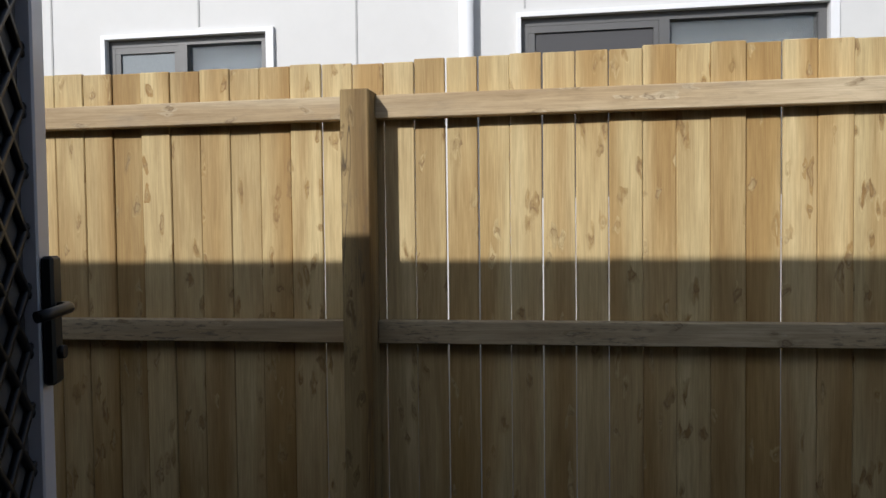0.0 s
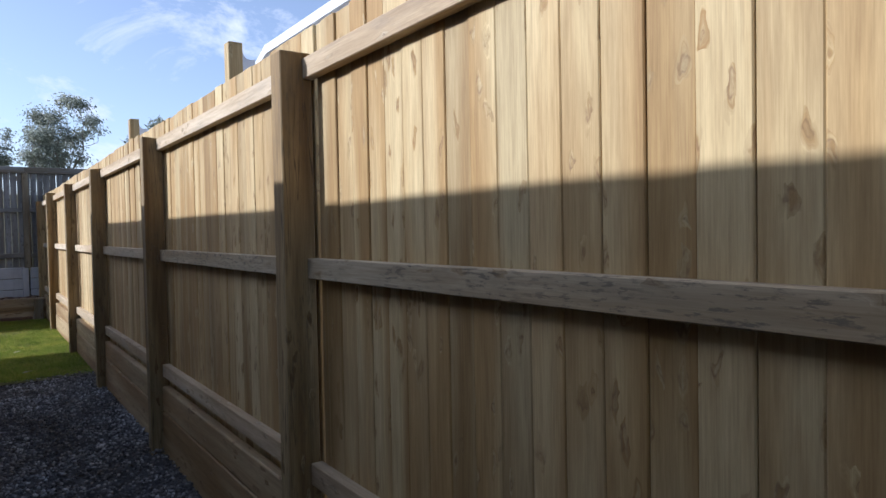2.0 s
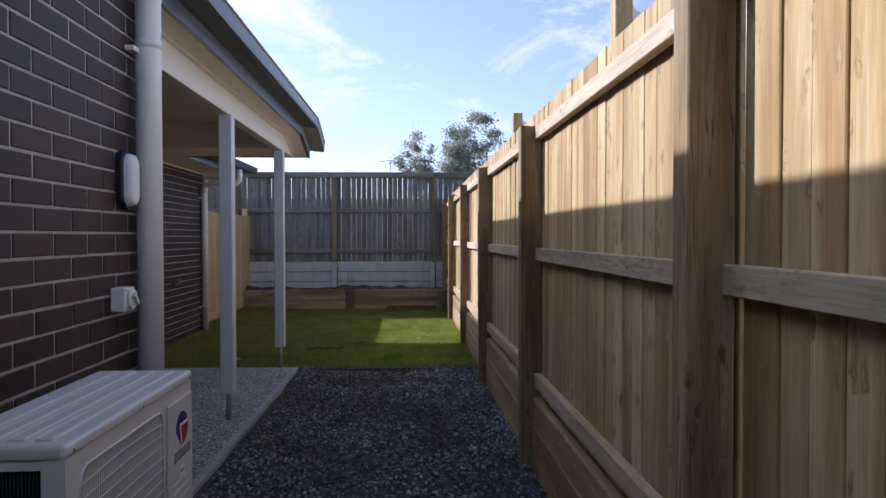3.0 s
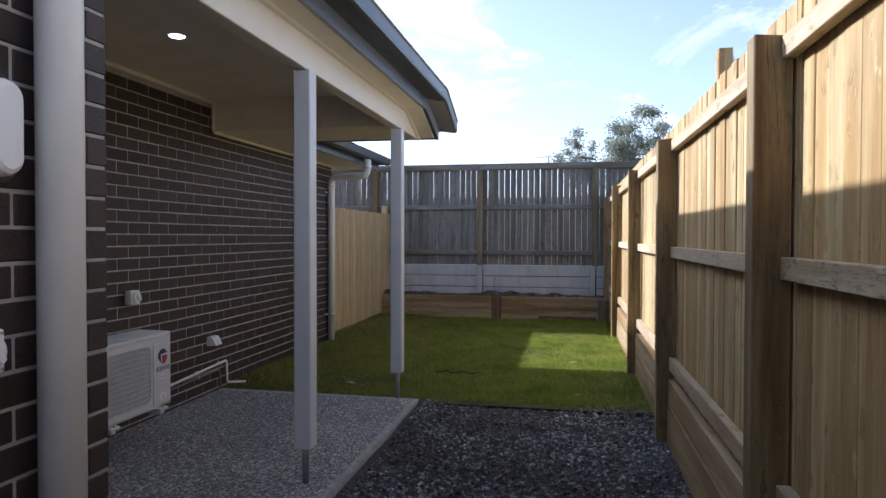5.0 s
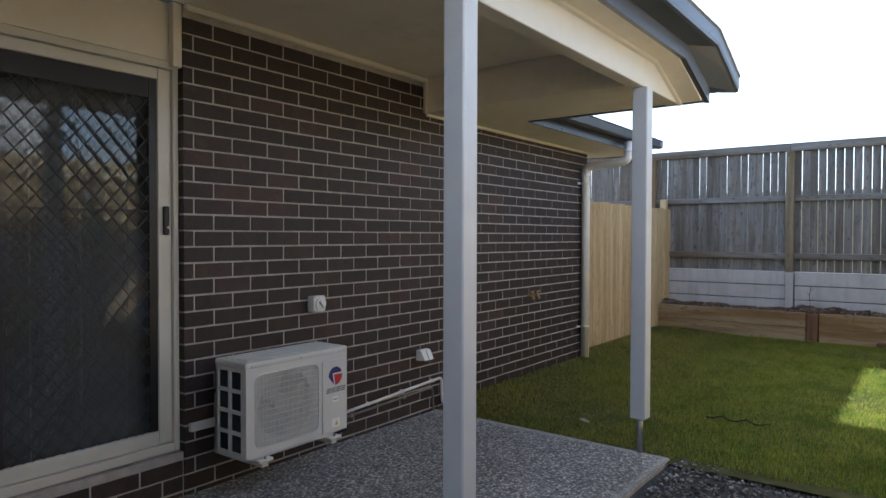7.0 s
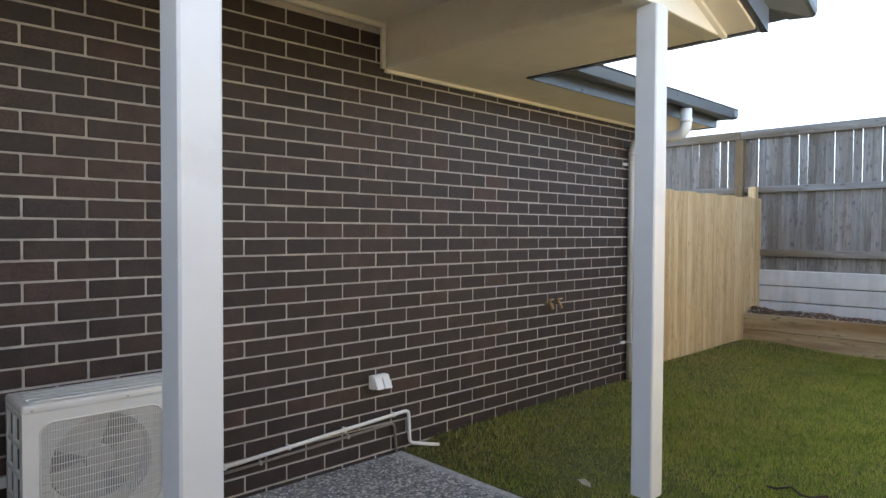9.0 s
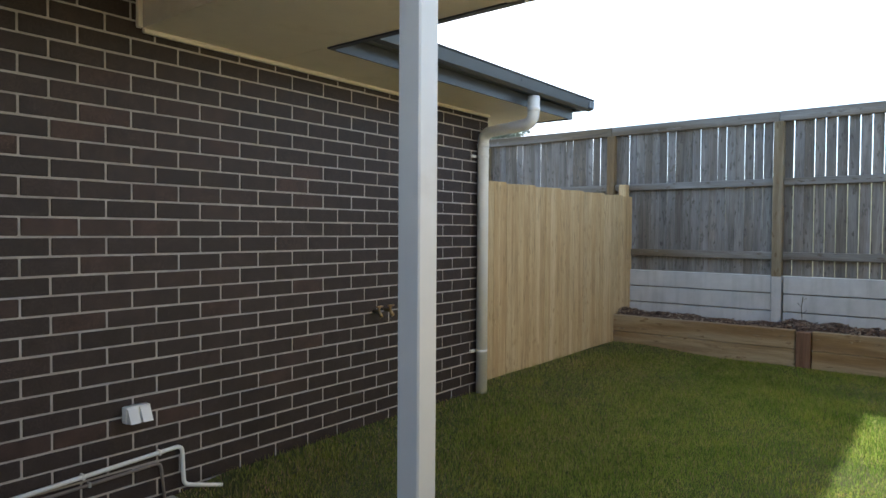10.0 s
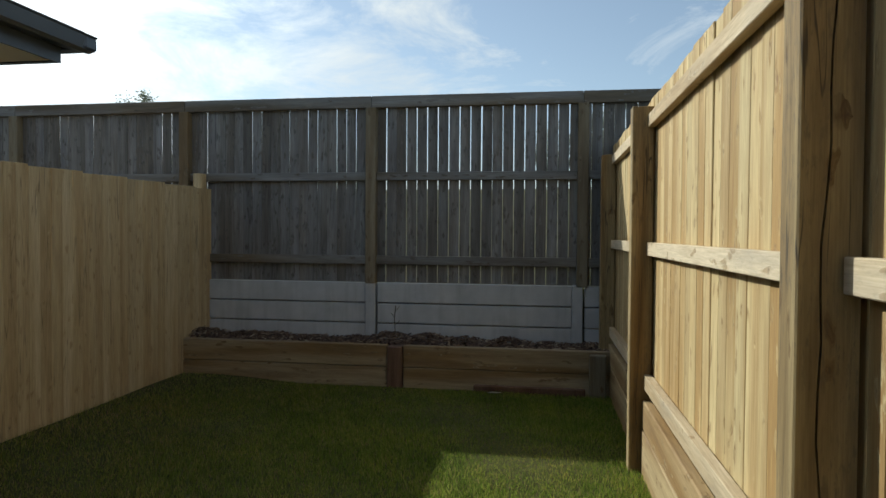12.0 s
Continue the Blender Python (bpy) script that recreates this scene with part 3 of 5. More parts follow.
def lay(parent, x_right, x_left, y_face, z_top, z_low, phase_x, phase_z, wanted, rest_label):
    """Stretcher bond between two ends. wanted(x, z) picks the bricks that are parts; the others join into one mesh."""
    rest_v, rest_f = [], []
    k0 = math.floor((z_low - phase_z) / COURSE)
    k1 = math.ceil((z_top - phase_z) / COURSE)
    for k in range(k0, k1):
        zc = phase_z + (k + 0.5) * COURSE
        if zc > z_top or zc < z_low:
            continue
        shift = phase_x + (0 if k % 2 == 0 else PITCH / 2)
        i0 = math.floor((x_left - shift) / PITCH) - 1
        i1 = math.ceil((x_right - shift) / PITCH) + 1
        for i in range(i0, i1):
            a, b = shift + i * PITCH + 0.005, shift + (i + 1) * PITCH - 0.005
            a, b = max(a, x_left), min(b, x_right)
            if b - a < 0.05:
                continue
            me = FULL if b - a > 0.2 else HALF
            xc = (a + b) / 2
            sx = (b - a) / (BW if me is FULL else 0.110)
            m = pose(xc, y_face - BD / 2 + rnd.uniform(-0.0012, 0.0012), zc + rnd.uniform(-0.001, 0.001), 0, rnd.uniform(-0.25, 0.25), rnd.uniform(-0.25, 0.25)) @ Matrix.Diagonal((sx, 1, 1, 1))
            if wanted(xc, zc):
                piece("brick", me, parent, m)
            else:
                n = len(rest_v)
                rest_v += [m @ v.co for v in me.vertices]
                rest_f += [tuple(n + q for q in p.vertices) for p in me.polygons]
    if rest_v:
        ob = many("brickwork", [tuple(v) for v in rest_v], rest_f, BRICK, rest_label, "", "stuff")
        ob.parent = parent


# ---- side wall, with the doorway that the walk starts in ----
DOOR_L, DOOR_R, SILL, HEAD = -0.47, 0.45, 0.26, 2.36
bm = box(CORNER_X + 0.004, DOOR_L, -0.16, SIDE_Y - 0.004, -0.05, 2.62)
box(DOOR_R, 3.5, -0.16, SIDE_Y - 0.004, -0.05, 2.62, 0, bm)
box(DOOR_L, DOOR_R, -0.16, SIDE_Y - 0.004, HEAD, 2.62, 0, bm)
box(DOOR_L, DOOR_R, -0.16, SIDE_Y - 0.004, -0.05, SILL, 0, bm)
wall_side = solid("wall_side", bm, MORTAR, "dark charcoal brick house wall with pale mortar joints", "wall")
bm = box(CORNER_X + 0.004, CORNER_X + 0.11, -1.95, -0.16, -0.05, 2.62)
wall_return = solid("wall_return", bm, MORTAR, "mortar-faced brick return wall beside the patio", "wall")
bm = box(JAMB_X - 0.004, WALL_END + 0.004, -1.95, PATIO_Y - 0.004, -0.05, 2.64)
wall_patio = solid("wall_patio", bm, MORTAR, "dark charcoal brick patio wall with pale mortar joints", "wall")
# rooms behind the walls
bm = box(-1.2, 1.4, -2.6, -0.16, SILL - 0.1, SILL)
box(-1.3, -1.2, -2.6, -0.16, SILL, 2.6, 0, bm)
box(1.4, 1.5, -2.6, -0.16, SILL, 2.6, 0, bm)
box(-1.3, 1.5, -2.7, -2.6, SILL, 2.6, 0, bm)
box(-1.3, 1.5, -2.7, -0.16, 2.6, 2.66, 0, bm)
solid("wall_laundry", bm, INSIDE, "plain plastered walls of the room behind the doorway", "wall")
bm = box(-6.6, -4.2, -4.6, -1.96, 0.15, 0.25)
box(-6.7, -6.6, -4.6, -1.96, 0.25, 2.6, 0, bm)
box(-4.2, -4.1, -4.6, -1.96, 0.25, 2.6, 0, bm)
box(-6.7, -4.1, -4.7, -4.6, 0.25, 2.6, 0, bm)
box(-6.7, -4.1, -4.7, -1.96, 2.6, 2.66, 0, bm)
solid("wall_living", bm, INSIDE, "plain plastered walls of the room behind the sliding door", "wall")
# rear corner of the house
bm = box(WALL_END + 0.004, WALL_END + 0.24, -7.0, -1.95, -0.05, 2.4)
solid("wall_west", bm, MORTAR, "brick end wall of the house", "wall")


# ---- roof over the patio and along the side wall ----
def fascia_ring(x, dz, drop):
    return [(x, 0.105, 2.555 + dz), (x, 0.14, 2.55 + dz), (x, 0.14, 2.80 + drop), (x, 0.105, 2.80 + drop)]


def gutter_ring(x, x_out, dz, dz_out, y_out):
    low = [(x, 0.1415, 2.640 + dz), (x_out, y_out - 0.022, 2.652 + dz_out), (x_out, y_out - 0.006, 2.660 + dz_out), (x_out, y_out - 0.001, 2.682 + dz_out)]
    lip = [(x_out, y_out, 2.750 + dz_out), (x_out, y_out + 0.010, 2.764 + dz_out), (x_out, y_out - 0.006, 2.770 + dz_out)]
    return low + lip + [(x, 0.1415, 2.772 + (dz + dz_out) / 2)]


bm = loft([fascia_ring(3.5, 0, 0), fascia_ring(-8.53, 0, 0), fascia_ring(-9.085, -0.19, -0.20)])
solid("trim", bm, FASCIA, "dark blue-grey steel fascia along the patio roof", "fascia")
bm = loft([gutter_ring(3.5, 3.5, 0.028, 0.028, 0.275), gutter_ring(-4.0, -4.0, 0, 0, 0.275), gutter_ring(-8.56, -8.78, 0, 0.01, 0.275), gutter_ring(-9.08, -9.06, -0.168, -0.085, 0.275), gutter_ring(-9.34, -9.34, -0.165, -0.19, 0.275)])
solid("gutter", bm, FASCIA, "dark blue-grey steel gutter with a closed end along the patio roof", "gutter")
# fascia of the end of the patio roof
bm = box(-9.06, -9.025, -1.25, 0.11, 2.362, 2.55)
box(-9.34, -9.11, -1.25, 0.138, 2.478, 2.585, 0.004, bm)
solid("trim", bm, FASCIA, "dark blue-grey steel fascia at the patio roof's end", "fascia")
# beam on the posts
bm = box(-9.02, CORNER_X, -0.14, -0.05, 2.362, 2.56, 0.004)
solid("patio_beam", bm, BEAM, "cream painted timber beam on white steel posts", "beam", "", "structure")
# soffit strip between beam and fascia, bent down at the end
loft_s = []
for x, dz in ((3.5, 0), (-8.50, 0), (-9.02, -0.187)):
    loft_s.append([(x, -0.05 if x < 0 else 0.082, 2.556 + dz), (x, 0.104, 2.556 + dz), (x, 0.104, 2.574 + dz), (x, -0.05 if x < 0 else 0.082, 2.574 + dz)])
bm = loft([[(CORNER_X, -0.048, 2.556), (CORNER_X, 0.104, 2.556), (CORNER_X, 0.104, 2.574), (CORNER_X, -0.048, 2.574)], *loft_s[1:]])
solid("soffit", bm, SOFFIT, "beige lined eave soffit above the patio beam", "soffit")
bm = loft([[(x, -0.0495, 2.5555 + dz), (x, -0.026, 2.5555 + dz), (x, -0.030, 2.542 + dz), (x, -0.0495, 2.534 + dz)] for x, dz in ((CORNER_X, 0), (-8.50, 0), (-9.02, -0.187))])
solid("trim", bm, BEAM, "cream quad moulding along the top of the patio beam", "moulding")
bm = box(CORNER_X, 3.5, 0.082, 0.104, 2.556, 2.574)
solid("soffit", bm, SOFFIT, "beige lined eave soffit above the side wall", "soffit")
# patio ceiling and the lower lined part
bm = box(-8.26, CORNER_X + 0.004, PATIO_Y + 0.003, -0.142, 2.632, 2.66)
ceiling = solid("ceiling", bm, SOFFIT, "beige sheet-lined patio ceiling with pale cornice", "ceiling")
bm = box(-9.022, -8.262, PATIO_Y + 0.003, -0.052, 2.370, 2.388)
solid("soffit", bm, SOFFIT, "beige lined soffit under the patio roof's end", "soffit")
solid("bulkhead_lining", box(-8.28, -8.262, PATIO_Y + 0.003, -0.142, 2.389, 2.66), SOFFIT, "beige upright lining where the patio ceiling steps down", "lining")
solid("soffit", box(-11.73, -9.024, PATIO_Y + 0.003, -1.268, 2.370, 2.388), SOFFIT, "beige lined soffit under the lower eave", "soffit")
solid("soffit", box(-11.73, WALL_END - 0.003, -6.8, PATIO_Y + 0.002, 2.370, 2.388), SOFFIT, "beige lined soffit at the house's end", "soffit")
bm = box(-8.258, JAMB_X, PATIO_Y + 0.004, PATIO_Y + 0.034, 2.598, 2.630, 0.006)
box(-8.258, -8.232, PATIO_Y + 0.004, PATIO_Y + 0.03, 2.366, 2.597, 0.004, bm)
box(-11.20, -8.262, PATIO_Y + 0.004, PATIO_Y + 0.026, 2.346, 2.369, 0.005, bm)
solid("trim", bm, BEAM, "cream quad moulding where the bricks meet the ceiling", "moulding")
# lower eave of the wing behind
def ring2(x, x_out):
    y = -1.25
    return [(x, y - 0.02, 2.362), (x, y, 2.360), (x, y, 2.450), (x_out, y + 0.10, 2.432), (x_out, y + 0.135, 2.442), (x_out, y + 0.146, 2.512), (x_out, y + 0.158, 2.522), (x_out, y + 0.135, 2.528), (x, y - 0.02, 2.54)]


bm = loft([ring2(-9.026, -9.026), ring2(-11.735, -11.86)])
solid("gutter", bm, FASCIA, "dark blue-grey steel fascia and gutter on the lower eave", "gutter")
bm = box(-11.765, -11.732, -6.8, -1.252, 2.362, 2.50)
box(-11.87, -11.766, -6.8, -1.10, 2.44, 2.518, 0.012, bm)
solid("gutter", bm, FASCIA, "dark blue-grey steel gutter on the house's end", "gutter")
# roof planes
bm = loft([[(3.5, 0.20, 2.78), (3.5, 0.20, 2.80), (3.5, -4.0, 4.5), (3.5, -4.0, 4.48)], [(-8.6, 0.20, 2.78), (-8.6, 0.20, 2.80), (-6.0, -4.0, 4.5), (-6.0, -4.0, 4.48)]])
bmr = loft([[(-8.6, 0.20, 2.78), (-8.6, 0.20, 2.80), (-6.0, -4.0, 4.5), (-6.0, -4.0, 4.48)], [(-9.38, 0.20, 2.555), (-9.38, 0.20, 2.575), (-9.38, -4.0, 2.65), (-9.38, -4.0, 2.63)]], bm)
loft([[(-9.0, -1.13, 2.52), (-9.0, -1.13, 2.54), (-9.0, -4.2, 3.74), (-9.0, -4.2, 3.72)], [(-11.8, -1.13, 2.52), (-11.8, -1.13, 2.54), (-9.4, -4.2, 3.74), (-9.4, -4.2, 3.72)]], bmr)
loft([[(-11.8, -1.13, 2.52), (-11.8, -1.13, 2.54), (-9.4, -4.2, 3.74), (-9.4, -4.2, 3.72)], [(-11.8, -7.0, 2.48), (-11.8, -7.0, 2.50), (-9.4, -7.0, 3.74), (-9.4, -7.0, 3.72)]], bmr)
loft([[(3.5, -4.0, 4.48), (3.5, -4.0, 4.5), (3.5, -9.0, 2.52), (3.5, -9.0, 2.5)], [(-9.4, -4.0, 3.70), (-9.4, -4.0, 3.72), (-9.4, -9.0, 2.52), (-9.4, -9.0, 2.5)]], bmr)
solid("roof", bmr, ROOFING, "dark steel sheet roof of the house", "roof")


# ---- patio posts ----
def patio_post(x, y, top, base):
    p = thing("patio_post", (x, y, SLAB), "white square steel patio post on a galvanised stirrup", "post", "patio posts")
    part("shaft", box(x - 0.049, x + 0.049, y - 0.049, y + 0.049, base, top, 0.006), STEEL_POST, p)
    part("stirrup", tube([(x, y, SLAB), (x, y, base + 0.05)], 0.020, 14), GALV, p, "galvanised round post stirrup")



patio_post(-6.39, -0.078, 2.361, 0.255)
patio_post(-8.374, -0.077, 2.361, 0.275)


# ---- fences ----
def paling_mesh(w, h, t, material, name="paling"):
    bm = box(-w / 2, w / 2, -t / 2, t / 2, 0, h, 0.0025)
    return mesh_of(name, bm, material)


FENCE_POSTS = [1.90, -0.55, -2.965, -5.335, -7.70, -9.88, -12.37, -14.35]


def cracked_ring(x, z):
    """Section of a square post with a narrow split in the face towards +x."""
    c = 2.040 + 0.010 * math.sin(4.1 * z) + 0.004 * math.sin(17.0 * z)
    w = 0.0045 * max(0.02, min(1.0, (z - 0.6) * 2.5))
    deep = 0.030 * max(0.02, min(1.0, (z - 0.6) * 2.5))
    h = 0.046
    return [(x + h, 1.989, z), (x + h, c - w / 2, z), (x + h - deep, c, z), (x + h, c + w / 2, z), (x + h, 2.106, z), (x - h, 2.106, z), (x - h, 1.985, z), (x + h - 0.004, 1.985, z)]


def new_fence():
    f = thing("timber_fence", (-0.55, 2.1, 0), "new pine paling fence with dark posts and sleeper plinth", "fence")
    f.matrix_basis = pose(-0.55, 2.115, 0, 0, 0, 0.286)
    for i, x in enumerate(FENCE_POSTS):
        top = 2.115 + rnd.uniform(-0.012, 0.012)
        if i == 6:
            top = 2.155
        bm = box(x - 0.046, x + 0.046, 1.985, 2.106, -0.05, top, 0.004)
        for v in bm.verts:
            v.co.x += 0.002 * noise.noise(v.co * 3 + Vector((i, 0, 0)))
            if v.co.z > 2:
                v.co.z += 0.006 * math.sin(i * 2.3 + v.co.y * 20)
        if i == 5:
            # a long drying crack runs down the side of this post
            bm.free()
            bm = loft([cracked_ring(x, z) for z in (-0.05, 0.3, 0.6, 0.8, 0.9, 1.0, 1.1, 1.2, 1.3, 1.4, 1.5, 1.6, 1.7, 1.8, 1.9, 2.0, top)])
        part("post", bm, POST, f)
    for a, b in zip(FENCE_POSTS, FENCE_POSTS[1:]):
        x1, x0 = a - 0.047, b + 0.047
        for z0, z1, y0, y1 in ((2.030, 2.106, 2.070, 2.112), (1.299, 1.374, 2.072, 2.112), (0.530, 0.612, 2.066, 2.112)):
            part("rail", box(x0, x1, y0, y1, z0, z1, 0.003), RAIL_MID if 1.2 < z0 < 1.4 and a > -3.0 else RAIL, f)
        # offcuts of plinth sleepers, in two rows
        for z0, z1, y0 in ((0.30, 0.465, 2.060), (-0.04, 0.294, 2.056)):
            part("plinth_sleeper", box(x0, x1, y0, 2.112, z0, z1, 0.006), SLEEPER, f)
    variants = []
    for k in range(7):
        bm = box(-0.05, 0.05, -0.008, 0.008, 0, 1.775 + 0.0012 * k, 0.0028)
        variants.append(mesh_of("paling", bm, PALING))
    # two bays with an even pitch, then boards laid by eye
    edges = [1.791 - 0.1035 * k for k in range(23)] + [-0.590] + [-0.697 - 0.1075 * k for k in range(20)]
    wide_gaps = {10: 0.0045, 14: 0.002, 15: 0.002, 16: 0.003, 17: 0.003, 18: 0.0025, 19: 0.0045, 20: 0.0045, 21: 0.0025, 22: 0.0045, 24: 0.0045}
    boards = []
    for k, (a, b) in enumerate(zip(edges, edges[1:])):
        gap = wide_gaps.get(k + 1, rnd.choice((0.0006, 0.0008, 0.0012)))
        boards.append((a, a - b - gap))
    x = edges[-1]
    while x > -14.72:
        wide = 0.109 + rnd.uniform(-0.003, 0.003)
        gap = rnd.choice((0.001, 0.0012, 0.0015, 0.002))
        for p in FENCE_POSTS[2:6]:
            if x - wide < p + 0.062 < x:
                wide = max(0.02, x - (p + 0.064))
                gap = 0.020
        boards.append((x, wide))
        x -= wide + gap
    for i, (x, wide) in enumerate(boards):
        m = pose(x - wide / 2, 2.124 + rnd.uniform(-0.002, 0.002), 0.450 + rnd.uniform(-0.003, 0.003) + 0.006 * math.sin(x * 1.7), rnd.uniform(-0.15, 0.15), rnd.uniform(-0.05, 0.05), rnd.uniform(-1.0, 1.0)) @ Matrix.Diagonal((wide / 0.1, 1, 1, 1))
        piece("paling", variants[i % 7], f, m)
    return f


new_fence()


def back_fence():
    f = thing("weathered_fence", (BACK_X, 0, 0.94), "weathered grey timber paling fence on a concrete retaining wall", "fence")
    ys = [-10.0, -8.05, -6.08, -4.12, -2.175, -0.225, 1.79, 3.8]
    for i, y in enumerate(ys):
        part("post", box(BACK_X - 0.005, BACK_X + 0.085, y - 0.05, y + 0.05, 0.93, 2.63, 0.005), OLD_POST, f)
    for a, b in zip(ys, ys[1:]):
        for z0, z1 in ((1.93, 2.01), (1.115, 1.20)):
            part("rail", box(BACK_X + 0.005, BACK_X + 0.048, a + 0.052, b - 0.052, z0, z1, 0.004), OLD_RAIL, f)
        part("top_rail", box(BACK_X + 0.0, BACK_X + 0.052, a + 0.002, b - 0.002, 2.632, 2.745, 0.005), OLD_RAIL, f)
    variants = []
    for k in range(5):
        bm = box(-0.008, 0.008, -0.047, 0.047, 0, 1.79 + 0.003 * k, 0.002)
        for v in bm.verts:
            v.co.y *= 1.028 if v.co.z < 0.5 else 0.985
        variants.append(mesh_of("paling", bm, OLD_PALING))
    y, i = -9.9, 0
    while y < 3.8:
        open_bay = y > -0.23
        wide = rnd.uniform(0.094, 0.0965) if open_bay else rnd.uniform(0.092, 0.1)
        space = rnd.choice((0.006, 0.0075, 0.009)) if open_bay else rnd.choice((0.002, 0.004, 0.006)) if y > -0.95 else rnd.choice((0.001, 0.001, 0.002, 0.002, 0.006))
        m = pose(BACK_X - 0.012 + rnd.uniform(-0.003, 0.003), y + wide / 2, 0.94, rnd.uniform(-0.15, 0.15), rnd.uniform(-0.2, 0.2), rnd.uniform(-2, 2)) @ Matrix.Diagonal((1, wide / 0.094, 1, 1))
        piece("paling", variants[i % 5], f, m)
        y += wide + space
        i += 1


back_fence()


def retaining_wall():
    w = thing("retaining_wall", (-14.64, 0, 0), "pale grey concrete sleeper retaining wall with posts", "retaining wall")
    ys = [-10.0, -8.05, -6.08, -4.12, -2.175, -0.225, 1.75, 3.7]
    for y in ys:
        part("post", box(-14.72, -14.607, y - 0.05, y + 0.05, -0.05, 0.942, 0.006), CONCRETE, w)
    for a, b in zip(ys, ys[1:]):
        for z0, z1 in ((0.745, 0.938), (0.548, 0.735), (0.351, 0.538), (0.15, 0.341), (-0.05, 0.142)):
            part("concrete_sleeper", box(-14.70, -14.622, a + 0.068, b - 0.052, z0, z1, 0.007), CONCRETE, w)


retaining_wall()


def garden_bed():
    g = thing("garden_bed", (-14.2, 0, 0), "low timber sleeper garden bed edging with reddish pegs", "garden edging")
    for a, b in ((-1.93, 0.06), (0.21, 2.04)):
        for z0, z1 in ((0.225, 0.418), (-0.03, 0.220)):
            part("sleeper", box(-14.205, -14.13, a, b, z0, z1, 0.006), SLEEPER_Y, g)
    part("peg", box(-14.20, -14.10, 0.068, 0.202, -0.03, 0.412, 0.008), BLOCK, g, "reddish brown timber peg")
    part("peg", box(-14.12, -14.04, 1.83, 1.97, -0.03, 0.40, 0.008), OLD_POST, g, "dark timber peg")
    part("offcut", box(-14.09, -14.055, 0.85, 1.80, 0.03, 0.11, 0.01), BLOCK, g, "dark rotting timber offcut lying in the turf")


garden_bed()


def weed():
    w = thing("weed", (-14.45, 0.06, 0.40), "thin dry weed stalk standing in the bark mulch", "weed")
    part("stem", tube([(-14.45, 0.06, 0.38), (-14.44, 0.065, 0.50), (-14.45, 0.055, 0.62), (-14.44, 0.07, 0.74)], 0.004, 6), STALK, w)
    for z, dy in ((0.55, 0.05), (0.62, -0.04), (0.68, 0.045)):
        part("twig", tube([(-14.445, 0.06, z), (-14.44, 0.06 + dy, z + 0.05)], 0.0025, 5), STALK, w)


weed()
sheet("mulch_bed", -14.62, -14.206, -1.95, 2.06, 0.385, 0.06, 0.03, soil_mat("mulch_soil", (0.02, 0.012, 0.009), (0.06, 0.035, 0.025), 30.0), "dark bark mulch soil in the garden bed", "mulch")


def side_panel():
    f = thing("paling_panel", (-13, -1.92, 0), "pale new pine paling fence panel beside the house", "fence")
    variants = [mesh_of("paling", box(-0.05, 0.05, -0.008, 0.008, 0, 1.80 + 0.003 * k, 0.002), GATE_PALING) for k in range(5)]
    x, i = -11.24, 0
    while x > -14.62:
        wide = 0.101 + rnd.uniform(-0.003, 0.004)
        z = 0.045 if x > -14.1 else 0.36
        m = pose(x - wide / 2, -1.912 + rnd.uniform(-0.002, 0.002), z, 0, rnd.uniform(-0.1, 0.1), rnd.uniform(-0.6, 0.6)) @ Matrix.Diagonal((wide / 0.1, 1, (1.0 if z < 0.1 else 0.827), 1))
        piece("paling", variants[i % 5], f, m)
        x -= wide + rnd.choice((0.001, 0.0015, 0.003, 0.004))
        i += 1
    part("post", box(-14.60, -14.51, -2.02, -1.925, 0.3, 2.00, 0.004), GATE_PALING, f)
    for x in (-11.4, -13.0):
        part("post", box(x - 0.045, x + 0.045, -2.08, -1.97, -0.05, 1.80, 0.004), POST, f)
    for z in (0.3, 1.05, 1.7):
        part("rail", box(-14.5, -11.25, -1.968, -1.922, z - 0.035, z + 0.035, 0.003), RAIL, f)


side_panel()


